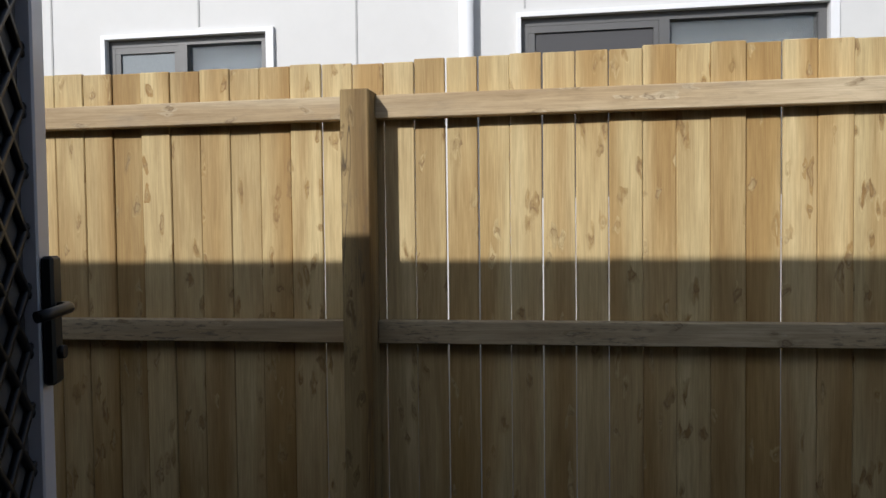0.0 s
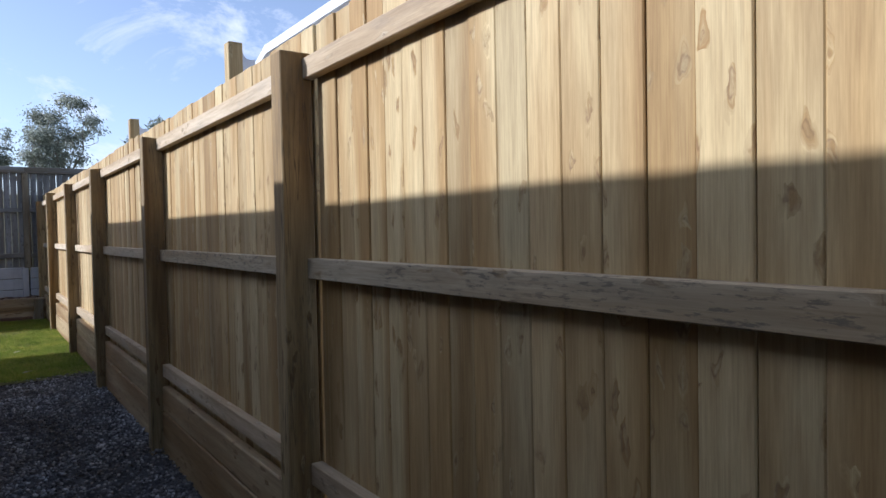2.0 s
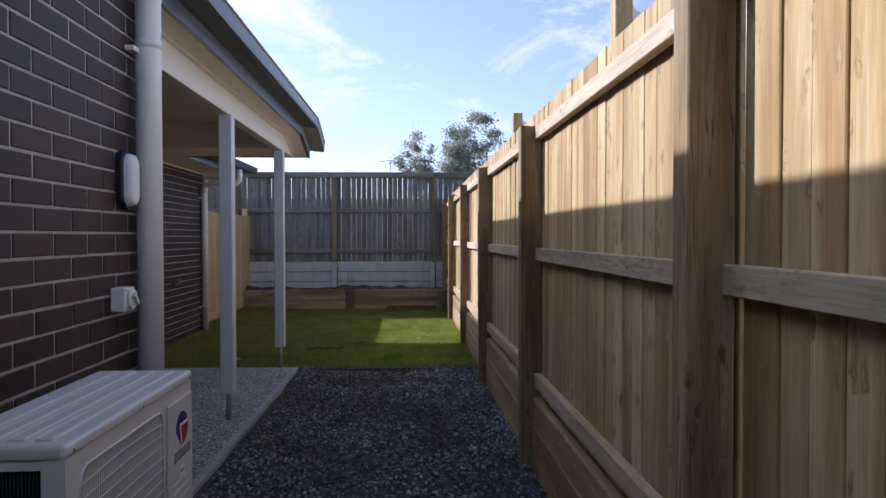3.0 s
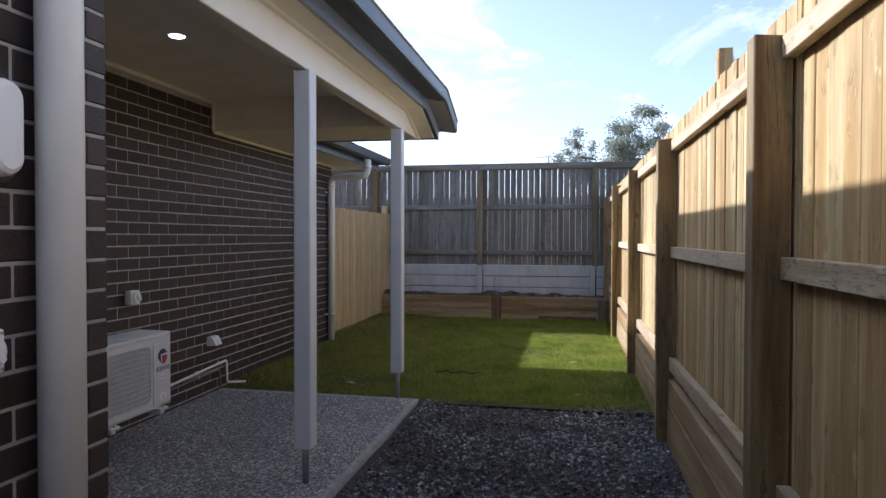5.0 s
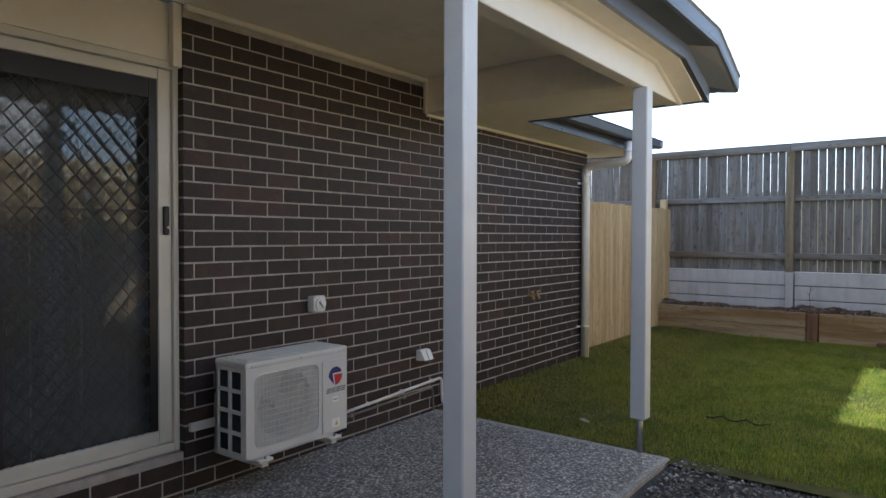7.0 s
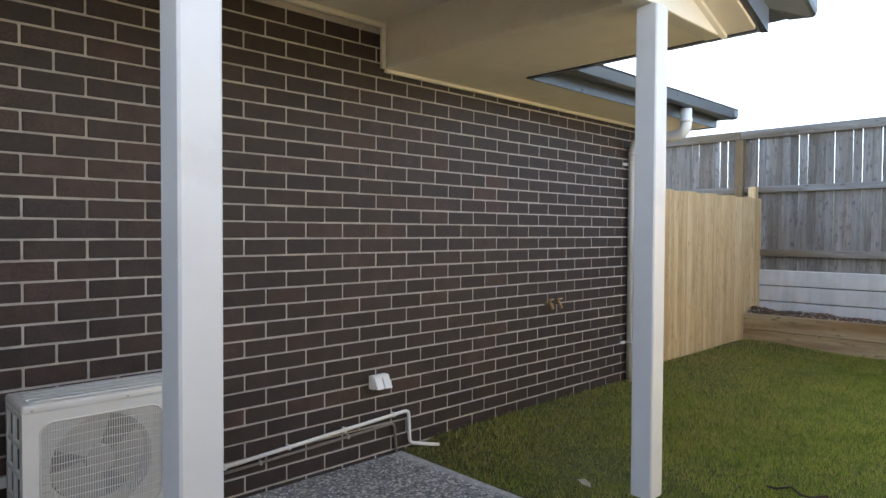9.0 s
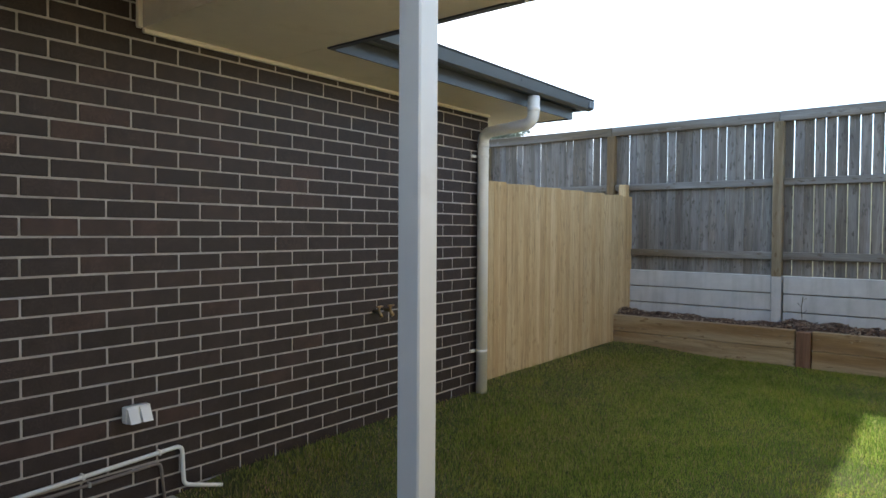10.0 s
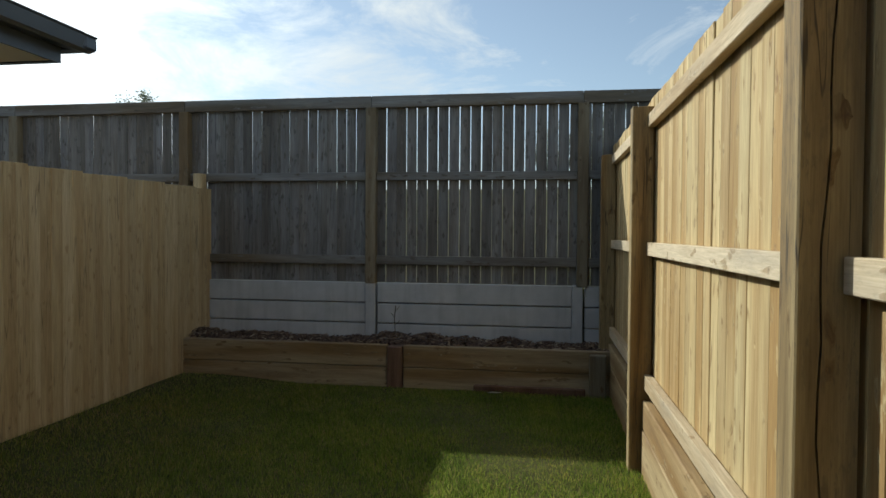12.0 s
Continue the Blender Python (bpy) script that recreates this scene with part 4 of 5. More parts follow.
# ---- neighbour's house and posts ----
def neighbour():
    h = thing("neighbour_house", (-1.0, 4.2, 0), "white panel-clad neighbouring house with grey windows", "house")
    wins = ((-2.75, -1.655), (-0.06, 1.66))
    xs = [-8.1] + [v for w in wins for v in w] + [7.0]
    top, sill, head = 3.50, 1.85, 2.925
    bm = bmesh.new()
    for a, b in ((xs[0], xs[1]), (xs[2], xs[3]), (xs[4], xs[5])):
        box(a, b, 4.0, 4.15, -0.06, top, 0, bm)
    for a, b in wins:
        box(a, b, 4.0, 4.15, -0.06, sill, 0, bm)
        box(a, b, 4.0, 4.15, head, top, 0, bm)
    box(-8.1, -7.95, 4.152, 10.0, -0.06, top, 0, bm)
    box(6.85, 7.0, 4.152, 10.0, -0.06, top, 0, bm)
    part("wall", bm, NB_WALL, h)
    grey = plain("joint_grey", (0.42, 0.42, 0.42), 0.7)
    for k in range(-6, 7):
        x = -1.073 + 1.035 * k
        inside = any(a - 0.05 < x < b + 0.05 for a, b in wins)
        part("joint_strip", box(x - 0.006, x + 0.006, 3.996, 4.0005, head + 0.06 if inside else 0, top), grey, h)
    for n, (a, b) in enumerate(wins):
        bm = box(a, b, 4.02, 4.09, head - 0.045, head)
        box(a, b, 4.02, 4.09, sill, sill + 0.045, 0, bm)
        mid = (a + b) / 2 - 0.03
        for x in (a, b - 0.045):
            box(x, x + 0.045, 4.02, 4.09, sill + 0.046, head - 0.046, 0, bm)
        box(mid - 0.03, mid + 0.03, 4.015, 4.09, sill + 0.046, head - 0.046, 0, bm)
        box(a + 0.046, mid - 0.031, 4.022, 4.05, head - 0.085, head - 0.046, 0, bm)
        box(a + 0.046, a + 0.08, 4.022, 4.05, sill + 0.046, head - 0.086, 0, bm)
        box(mid - 0.06, mid - 0.031, 4.022, 4.05, sill + 0.046, head - 0.086, 0, bm)
        w = part("window", bm, NB_FRAME, h, "grey aluminium sliding window frame")
        part("pane", box(mid + 0.031, b - 0.046, 4.055, 4.060, sill + 0.046, head - 0.046), GLASS, w)
        part("fly_screen", box(a + 0.081, mid - 0.061, 4.035, 4.040, sill + 0.05, head - 0.086), SCREEN if n else SCREEN_PALE, w)
        part("blind", box(a, b, 4.14, 4.15, sill, head), BLIND if n == 0 else INSIDE, w)
        bm = box(a - 0.03, a - 0.001, 3.975, 4.0, sill - 0.05, head + 0.03)
        box(b + 0.001, b + 0.05, 3.975, 4.0, sill - 0.05, head + 0.03, 0, bm)
        box(a, b, 3.975, 4.0, head + 0.001, head + 0.03, 0, bm)
        part("architrave", bm, NB_TRIM, h)
    pipe = part("downpipe", tube([(-0.385, 3.94, 0), (-0.385, 3.94, 3.2)], 0.045, 16), NB_TRIM, h)
    bm = bmesh.new()
    for z in (1.2, 2.62):
        tube([(-0.385, 3.94, z), (-0.385, 3.94, z + 0.03)], 0.05, 16, bm)
    part("pipe_bracket", bm, NB_TRIM, h)
    part("eave", box(-8.3, 7.4, 3.92, 4.0, 3.495, 3.515), NB_TRIM, h)

    def gutter_section(x, dz):
        return [(x, 3.87, 3.53 + dz), (x, 3.85, 3.54 + dz), (x, 3.84, 3.63 + dz), (x, 3.92, 3.64 + dz), (x, 3.92, 3.49 + dz)]

    part("gutter", loft([gutter_section(7.4, 0), gutter_section(-8.03, 0), gutter_section(-8.48, -0.17)]), NB_TRIM, h)
    part("roof", loft([[(7.4, 3.90, 3.62), (7.4, 3.90, 3.64), (7.4, 8.0, 5.3), (7.4, 8.0, 5.28)], [(-8.2, 3.90, 3.62), (-8.2, 3.90, 3.64), (-8.2, 8.0, 5.3), (-8.2, 8.0, 5.28)]]), ROOFING, h)


neighbour()
for x, top in ((-4.05, 2.45), (-6.72, 2.455)):
    p = thing("timber_post", (x, 2.19, -0.05), "bare pine post standing behind the fence", "post", "posts behind the fence")
    part("post", box(x - 0.036, x + 0.036, 2.152, 2.226, -0.06, top, 0.004), PALING, p)
    bow = [(0.0, 0.0), (0.010, -0.022), (0.026, -0.034), (0.046, -0.036), (0.066, -0.030), (0.066, -0.13), (0.0, -0.13)]
    bm = loft([[(x + dx, 2.2265 + dy, top - 0.045 + dz) for dy, dz in bow] for dx in (-0.03, 0.03)])
    part("bracket", bm, NB_TRIM, p, "pale curved bracket")


# ---- trees beyond the fence ----
def tree(x, y, height, crown_r, crown_low, seed, leaves=2600, leaf=0.2, clumps=70):
    r = random.Random(seed)
    t = thing("tree", (x, y, -0.06), "tall spreading gum tree with grey-green leaves", "tree", "trees beyond the fence")
    tips = []
    bm = bmesh.new()

    def limb(p, way, length, rad, depth):
        n = 4
        pts = [p]
        w = way.copy()
        for _ in range(n):
            w = (w + Vector((r.uniform(-0.18, 0.18), r.uniform(-0.18, 0.18), r.uniform(-0.05, 0.2)))).normalized()
            pts.append(pts[-1] + w * length / n)
        for i in range(n):
            a, b = rad * (1 - 0.14 * i), rad * (1 - 0.14 * (i + 1))
            seg = 7 if depth < 2 else 5
            d = (pts[i + 1] - pts[i]).normalized()
            u = d.orthogonal().normalized()
            v = d.cross(u)
            r1 = [bm.verts.new(pts[i] + (u * math.cos(k * 6.2832 / seg) + v * math.sin(k * 6.2832 / seg)) * a) for k in range(seg)]
            r2 = [bm.verts.new(pts[i + 1] + (u * math.cos(k * 6.2832 / seg) + v * math.sin(k * 6.2832 / seg)) * b) for k in range(seg)]
            for k in range(seg):
                bm.faces.new((r1[k], r1[(k + 1) % seg], r2[(k + 1) % seg], r2[k]))
        if depth >= 2:
            tips.extend(pts[1:])
        if depth < 4:
            for _ in range(r.choice((2, 3, 3)) if depth else 5):
                q = pts[r.randint(2, n)]
                side = Vector((r.uniform(-1, 1), r.uniform(-1, 1), r.uniform(-0.1, 0.8))).normalized()
                limb(q, (w * 0.5 + side).normalized(), length * r.uniform(0.55, 0.78), rad * 0.55, depth + 1)

    limb(Vector((x, y, -0.06)), Vector((0.02, 0.03, 1)), crown_low, crown_r * 0.07, 0)
    zmax = max(p.z for p in tips)
    far = sorted(math.hypot(p.x - x, p.y - y) for p in tips)[int(len(tips) * 0.93)]
    mx, my = sum(p.x for p in tips) / len(tips), sum(p.y for p in tips) / len(tips)
    base_z = 3.0

    def fit(p):
        share = max(0.0, min(1.0, p.z / zmax))
        k = crown_r / far
        return Vector((x + (p.x - x - (mx - x) * share) * k, y + (p.y - y - (my - y) * share) * k, p.z * (height - 0.6) / zmax))

    for v in bm.verts:
        v.co = fit(v.co)
    tips = [fit(p) for p in tips]
    part("trunk", bm, BARK, t)
    vs, fs = [], []
    ends = [p for p in tips if p.z > 0.45 * height]
    centres = [r.choice(ends) for _ in range(clumps)]
    for c0 in centres:
        spread = crown_r * r.uniform(0.07, 0.14)
        for _ in range(leaves // clumps):
            c = c0 + Vector((r.gauss(0, 1), r.gauss(0, 1), r.gauss(0, 0.7))) * spread
            a = Vector((r.uniform(-1, 1), r.uniform(-1, 1), r.uniform(-1, 0.2))).normalized()
            b = a.orthogonal().normalized()
            q = leaf * r.uniform(0.5, 1.3)
            n = len(vs)
            vs += [tuple(c), tuple(c + a * q * 0.5 + b * q * 0.22), tuple(c + a * q), tuple(c + a * q * 0.5 - b * q * 0.22)]
            fs.append((n, n + 1, n + 2, n + 3))
    me = bpy.data.meshes.new("crown")
    me.from_pydata(vs, [], fs)
    me.transform(Matrix.Translation(-ORIGIN[t.name]))
    me.materials.append(LEAF)
    ob = new("crown", me)
    ob.parent = t
    return t


tree(-113, 10.6, 23.4, 6.0, 11.0, 3, 10000, 0.46, 130)
tree(-115, 3.9, 22.0, 4.6, 10.5, 21, 6500, 0.44, 90)
tree(-113, 26.5, 21.5, 7.0, 11.5, 9, 6000, 0.62, 50)
tree(-88, -52.4, 21.0, 5.4, 11.5, 5, 7000, 0.5, 75)


def antenna():
    a = thing("television_antenna", (-40, 0.15, 0), "thin metal television antenna on a mast", "antenna")
    part("mast", tube([(-40, 0.15, 0), (-40, 0.15, 5.9)], 0.03, 8), GALV, a)
    bm = tube([(-40, -0.5, 5.85), (-40, 0.7, 5.95)], 0.02, 6)
    for k in range(6):
        y = -0.45 + 0.22 * k
        tube([(-40.3, y, 5.86 + 0.018 * k), (-39.7, y, 5.86 + 0.018 * k)], 0.012, 6, bm)
    part("boom", bm, GALV, a)


antenna()


# ---- doors ----
def grille(x0, x1, z0, z1, y, pitch, bar):
    """Diamond security grille of flat bars in a rectangle that faces along y."""
    bm = bmesh.new()
    w, h = x1 - x0, z1 - z0
    slope = 1.15
    step = pitch
    count = int((w + h / slope) / step) + 2
    for sign in (1, -1):
        for i in range(-1, count):
            # line x = s + sign * (z - z0) / slope
            s = (x0 - h / slope + i * step) if sign > 0 else (x0 + i * step)
            if sign > 0:
                lo, hi = max(0.0, (x0 - s) * slope), min(h, (x1 - s) * slope)
            else:
                lo, hi = max(0.0, (s - x1) * slope), min(h, (s - x0) * slope)
            if hi - lo < 0.02:
                continue
            a = Vector((s + sign * lo / slope, y, z0 + lo))
            b = Vector((s + sign * hi / slope, y, z0 + hi))
            tube([a, b], bar, 4, bm, False)
    return bm


def sliding_door():
    d = thing("sliding_door", (-5.3, -1.83, 0.29), "closed cream-framed sliding security door with black diamond grille", "door", "", "structure")
    d.name = "door_1"
    ORIGIN[d.name] = Vector((-5.3, -1.83, 0.29))
    yf = -1.80
    x0, x1, z0, z1 = -6.229, -4.60, 0.292, 2.33
    bm = box(x0, x0 + 0.03, -1.90, yf + 0.02, z0, z1, 0.003)
    box(x1 - 0.03, x1, -1.90, yf + 0.02, z0, z1, 0.003, bm)
    box(x0 + 0.031, x1 - 0.031, -1.90, yf + 0.02, z1 - 0.04, z1, 0.003, bm)
    box(x0 + 0.031, x1 - 0.031, -1.90, yf + 0.02, z0, z0 + 0.045, 0.003, bm)
    part("frame", bm, FRAME, d)
    for a, b, y in ((x0 + 0.032, -5.31, yf), (-5.38, x1 - 0.032, yf - 0.03)):
        bm = box(a, a + 0.072, y - 0.025, y, z0 + 0.047, z1 - 0.042, 0.004)
        box(b - 0.06, b, y - 0.025, y, z0 + 0.047, z1 - 0.042, 0.004, bm)
        box(a + 0.073, b - 0.061, y - 0.025, y, z1 - 0.10, z1 - 0.042, 0.004, bm)
        box(a + 0.073, b - 0.061, y - 0.025, y, z0 + 0.047, z0 + 0.12, 0.004, bm)
        leaf = part("screen_leaf", bm, FRAME, d)
        part("grille", grille(a + 0.073, b - 0.061, z0 + 0.12, z1 - 0.10, y - 0.012, 0.085, 0.0055), BLACK, leaf, "black diamond security grille")
        bm = box(a + 0.0735, a + 0.118, y - 0.024, y - 0.006, z0 + 0.121, z1 - 0.101, 0.002)
        box(b - 0.106, b - 0.0615, y - 0.024, y - 0.006, z0 + 0.121, z1 - 0.101, 0.002, bm)
        box(a + 0.1185, b - 0.1065, y - 0.024, y - 0.006, z1 - 0.20, z1 - 0.101, 0.002, bm)
        part("inner_frame", bm, BLACK, leaf, "black inner frame of the grille")
        bm = bmesh.new()
        for z in (0.95, 1.55):
            box(a + 0.073, b - 0.061, y - 0.017, y - 0.012, z - 0.004, z + 0.004, 0, bm)
        part("grille_bar", bm, BLACK, leaf)
    part("pane", box(x0 + 0.032, x1 - 0.032, -1.875, -1.869, z0 + 0.05, z1 - 0.042), GLASS, d, "dark reflecting glass pane")
    bm = rounded(-6.178, -6.146, yf, yf + 0.022, 1.43, 1.58, 0.008, 2)
    h = part("handle", bm, BLACK, d, "black recessed pull with lock")
    part("lock", tube([(-6.168, yf + 0.022, 1.47), (-6.168, yf + 0.028, 1.47)], 0.008, 12), GALV, h)
    # sill bricks and the lined panel above
    bm = box(x0, CORNER_X + 0.002, -1.95, -1.749, -0.05, 0.288)
    sill = solid("wall_sill", bm, MORTAR, "charcoal brick sill under the sliding door", "sill")
    lay(sill, CORNER_X - 0.006, x0 + 0.006, -1.745, 0.29, -0.03, -5.99, 1.626 - COURSE, lambda x, z: True, "")
    bm = box(x0 - 0.001, CORNER_X + 0.003, -1.95, -1.785, 2.333, 2.631)
    box(x0 - 0.001, x0 + 0.05, -1.784, -1.742, 2.30, 2.631, 0.004, bm)
    solid("trim", bm, BEAM, "cream lined panel above the sliding door", "panel")
    # near-black panels stand in for the unlit room behind the glass
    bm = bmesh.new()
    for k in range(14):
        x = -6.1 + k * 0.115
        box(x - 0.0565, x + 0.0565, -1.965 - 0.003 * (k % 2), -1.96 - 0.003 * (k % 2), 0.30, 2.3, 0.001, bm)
    solid("curtain", bm, DARK_BACKING, "near-black upright panels added for the darkness behind the sliding door", "curtain", "", "object")


sliding_door()


def side_door():
    # leaf swung open, hinged on the jamb
    hinge = Vector((-0.455, 0.10, 0))
    free = Vector((-0.738, 0.90, 0))
    along = (free - hinge).normalized()
    width = (free - hinge).length
    ang = math.degrees(math.atan2(along.y, along.x))
    m = pose(hinge.x, hinge.y, 0, 0, 0, ang)
    d = new("door_2")
    d.matrix_basis = m
    ORIGIN[d.name] = Vector((0, 0, 0))
    tagged(d, "open white-framed security screen door with black diamond grille", "door", "", "structure")
    z0, z1 = 0.30, 2.33
    bm = box(0, 0.045, -0.014, 0.014, z0, z1, 0.003)
    box(width - 0.045, width, -0.014, 0.014, z0, z1, 0.003, bm)
    box(0.046, width - 0.046, -0.014, 0.014, z1 - 0.05, z1, 0.003, bm)
    box(0.046, width - 0.046, -0.014, 0.014, z0, z0 + 0.08, 0.003, bm)
    part("door_frame", bm, DOOR_WHITE, d)
    part("grille", grille(0.046, width - 0.046, z0 + 0.08, z1 - 0.05, 0.0, 0.075, 0.006), BLACK, d, "black diamond security grille")
    part("mesh", box(0.046, width - 0.046, 0.006, 0.008, z0 + 0.08, z1 - 0.05), SCREEN, d, "fine dark insect mesh")
    for s in (1, -1):
        bm = box(width - 0.043, width - 0.008, s * 0.015, s * 0.032, 1.448, 1.638, 0.004)
        lock = part("lock_case", bm, BLACK, d, "black lock case")
        part("lever", tube(bend((width - 0.025, s * 0.03, 1.562), (width - 0.025, s * 0.050, 1.562), (width - 0.11, s * 0.050, 1.562), 0.018) + [Vector((width - 0.105, s * 0.046, 1.560)), Vector((width - 0.118, s * 0.036, 1.558))], 0.0085, 10), BLACK, lock)
        part("turn_knob", tube([(width - 0.025, s * 0.03, 1.495), (width - 0.025, s * 0.040, 1.495)], 0.010, 12), BLACK, lock)
    part("strike", box(width + 0.0005, width + 0.010, -0.010, 0.010, 1.52, 1.56, 0.002), BLACK, d)
    bm = box(DOOR_L, DOOR_L + 0.012, -0.16, 0.07, SILL, HEAD, 0.002)
    box(DOOR_R - 0.03, DOOR_R, -0.16, 0.07, SILL, HEAD, 0.002, bm)
    box(DOOR_L + 0.013, DOOR_R - 0.031, -0.16, 0.07, HEAD - 0.03, HEAD, 0.002, bm)
    solid("trim", bm, DOOR_WHITE, "white door jamb of the side doorway", "door jamb")


side_door()


# ---- air conditioners ----
def air_conditioner(xr, yf, z0, W, H, D, group="outdoor air conditioners", label="white outdoor air conditioner unit on wall brackets"):
    """A split-system outdoor unit. xr: the end with louvres; it reaches W towards -x, and faces +y."""
    xl = xr - W
    yb = yf - D
    a = thing("air_conditioner", ((xr + xl) / 2, (yf + yb) / 2, z0), label, "air conditioner", group)
    z1 = z0 + H
    # casing of sheets round an open fan chamber
    t = 0.012
    gx1, gx0 = xr - 0.055, xl + W * 0.31
    gz0, gz1 = z0 + 0.05, z1 - 0.055
    bm = box(gx1, xr, yf - t, yf, z0, z1)
    box(xl, gx0, yf - t, yf, z0, z1, 0, bm)
    box(gx0, gx1, yf - t, yf, z0, gz0, 0, bm)
    box(gx0, gx1, yf - t, yf, gz1, z1, 0, bm)
    box(xl, xl + t, yb, yf - t, z0, z1, 0, bm)
    box(xl, xr, yb, yb + t, z0, z1, 0, bm)
    box(xl, xr, yb, yf, z0, z0 + t, 0, bm)
    bmesh.ops.remove_doubles(bm, verts=bm.verts, dist=0.0005)
    part("casing", bm, AC_WHITE, a)
    lid = rounded(xl - 0.003, xr + 0.003, yb - 0.003, yf + 0.004, z1 - 0.018, z1 + 0.016, 0.012, 3)
    cover = part("lid", lid, AC_WHITE, a)
    for k in range(4):
        y = yb + D * (0.2 + 0.2 * k)
        part("rib", box(xl + 0.03, xr - 0.03, y - 0.020, y + 0.020, z1 + 0.0155, z1 + 0.0215, 0.005), AC_WHITE, cover)
    # louvred end
    bm = bmesh.new()
    ys = (yb + 0.0, yb + 0.025, yb + D * 0.42, yb + D * 0.49, yb + D * 0.83, yf - t)
    for p, q in ((ys[0], ys[1]), (ys[2], ys[3]), (ys[4], ys[5])):
        box(xr - t, xr, p, q, z0 + t, z1 - 0.018, 0, bm)
    for k in range(5):
        z = z0 + t + (H - 0.05) * k / 4
        for p, q in ((ys[1], ys[2]), (ys[3], ys[4])):
            box(xr - t, xr - 0.001, p, q, z, z + 0.018, 0, bm)
    part("end_guard", bm, AC_WHITE, a)
    fins = bmesh.new()
    for k in range(30):
        y = yb + 0.016 + (D - 0.06) * k / 30
        box(xr - 0.035, xr - 0.015, y, y + 0.0025, z0 + t, z1 - 0.02, 0, fins)
    box(xr - 0.04, xr - 0.036, yb + t, yf - 0.03, z0 + t, z1 - 0.02, 0, fins)
    tagged(part("fin_pack", fins, AC_FIN, a, "dark blue cooling fins"), kind="stuff")
    # fan and its guard
    cx, cz = (gx0 + gx1) / 2, (gz0 + gz1) / 2
    R = min(gx1 - gx0, gz1 - gz0) / 2 - 0.008
    back = box(gx0 - 0.01, gx1 + 0.01, yf - 0.16, yf - 0.155, gz0 - 0.01, gz1 + 0.01)
    part("chamber", back, AC_DARK, a)
    bm = bmesh.new()
    seg = 40
    outer, inner, rear = [], [], []
    for k in range(seg):
        c, s = math.cos(k * 6.28319 / seg), math.sin(k * 6.28319 / seg)
        f = min((gx1 - gx0) / 2 / max(1e-6, abs(c)), (gz1 - gz0) / 2 / max(1e-6, abs(s)))
        outer.append(bm.verts.new((cx + c * f, yf - 0.013, cz + s * f)))
        inner.append(bm.verts.new((cx + c * R, yf - 0.02, cz + s * R)))
        rear.append(bm.verts.new((cx + c * R * 0.97, yf - 0.12, cz + s * R * 0.97)))
    for k in range(seg):
        j = (k + 1) % seg
        bm.faces.new((outer[k], outer[j], inner[j], inner[k]))
        bm.faces.new((inner[k], inner[j], rear[j], rear[k]))
    part("shroud", bm, AC_WHITE, a)
    fan = bmesh.new()
    tube([(cx, yf - 0.10, cz), (cx, yf - 0.05, cz)], R * 0.28, 20, fan)
    for b in range(3):
        a0 = b * 2.0944 + 0.4
        cols = []
        for i in range(7):
            ang = a0 + 1.5 * i / 6
            row = []
            for rr in (R * 0.27, R * 0.6, R * 0.93):
                row.append(fan.verts.new((cx + rr * math.cos(ang), yf - 0.05 - 0.055 * i / 6, cz + rr * math.sin(ang))))
            cols.append(row)
        for p, q in zip(cols, cols[1:]):
            for i in (0, 1):
                fan.faces.new((p[i], p[i + 1], q[i + 1], q[i])).smooth = True
    part("fan", fan, AC_FAN, a, "grey three-bladed fan at rest")
    wires = bmesh.new()
    n = 50
    for k in range(1, n):
        x = gx0 + (gx1 - gx0) * k / n
        cut = max(0.0, 0.045 - min(x - gx0, gx1 - x))
        inset = 0.004 + 0.045 - math.sqrt(max(0.0, 0.045 ** 2 - cut ** 2))
        box(x - 0.0017, x + 0.0017, yf - 0.004, yf - 0.001, gz0 + inset, gz1 - inset, 0, wires)
    for k in range(1, 12):
        z = gz0 + (gz1 - gz0) * k / 12
        tube([(gx0 + 0.003 + (gx1 - gx0 - 0.006) * i / 8, yf + 0.001, z + 0.012 * (4 * i / 8 * (1 - i / 8) - 0.6) * (z - cz) / (gz1 - cz)) for i in range(9)], 0.0017, 5, wires)
    tagged(part("fan_guard", wires, AC_WHITE, a, "fine white wire fan guard"), kind="stuff")
    # rounded corners of the opening and its raised rim
    rim = []
    for sx, sz, a0 in ((1, 1, 0), (-1, 1, 90), (-1, -1, 180), (1, -1, 270)):
        ex, ez = (gx1 if sx > 0 else gx0), (gz1 if sz > 0 else gz0)
        ox, oz = ex - sx * 0.045, ez - sz * 0.045
        bow = [(ox + 0.045 * math.cos(math.radians(a0 + 15 * i)), oz + 0.045 * math.sin(math.radians(a0 + 15 * i))) for i in range(7)]
        corner = bmesh.new()
        rim += [(x, yf + 0.001, z) for x, z in bow]
        loft([[(ex, y, ez)] + [(x, y, z) for x, z in bow] for y in (yf - 0.011, yf - 0.0005)], corner)
        part("guard_corner", corner, AC_WHITE, a)
    part("guard_rim", tube(rim + [rim[0], rim[1]], 0.0035, 6), AC_WHITE, a)
    # service panel with badge and labels
    px0, px1 = xl + 0.012, gx0 - 0.022
    cov = part("service_panel", rounded(px0, px1, yf, yf + 0.008, z0 + 0.02, z1 - 0.05, 0.005, 2), AC_WHITE, a)
    bx, bz, br = (px0 + px1) / 2 - 0.005, z1 - 0.145, 0.052
    yb2 = yf + 0.0083

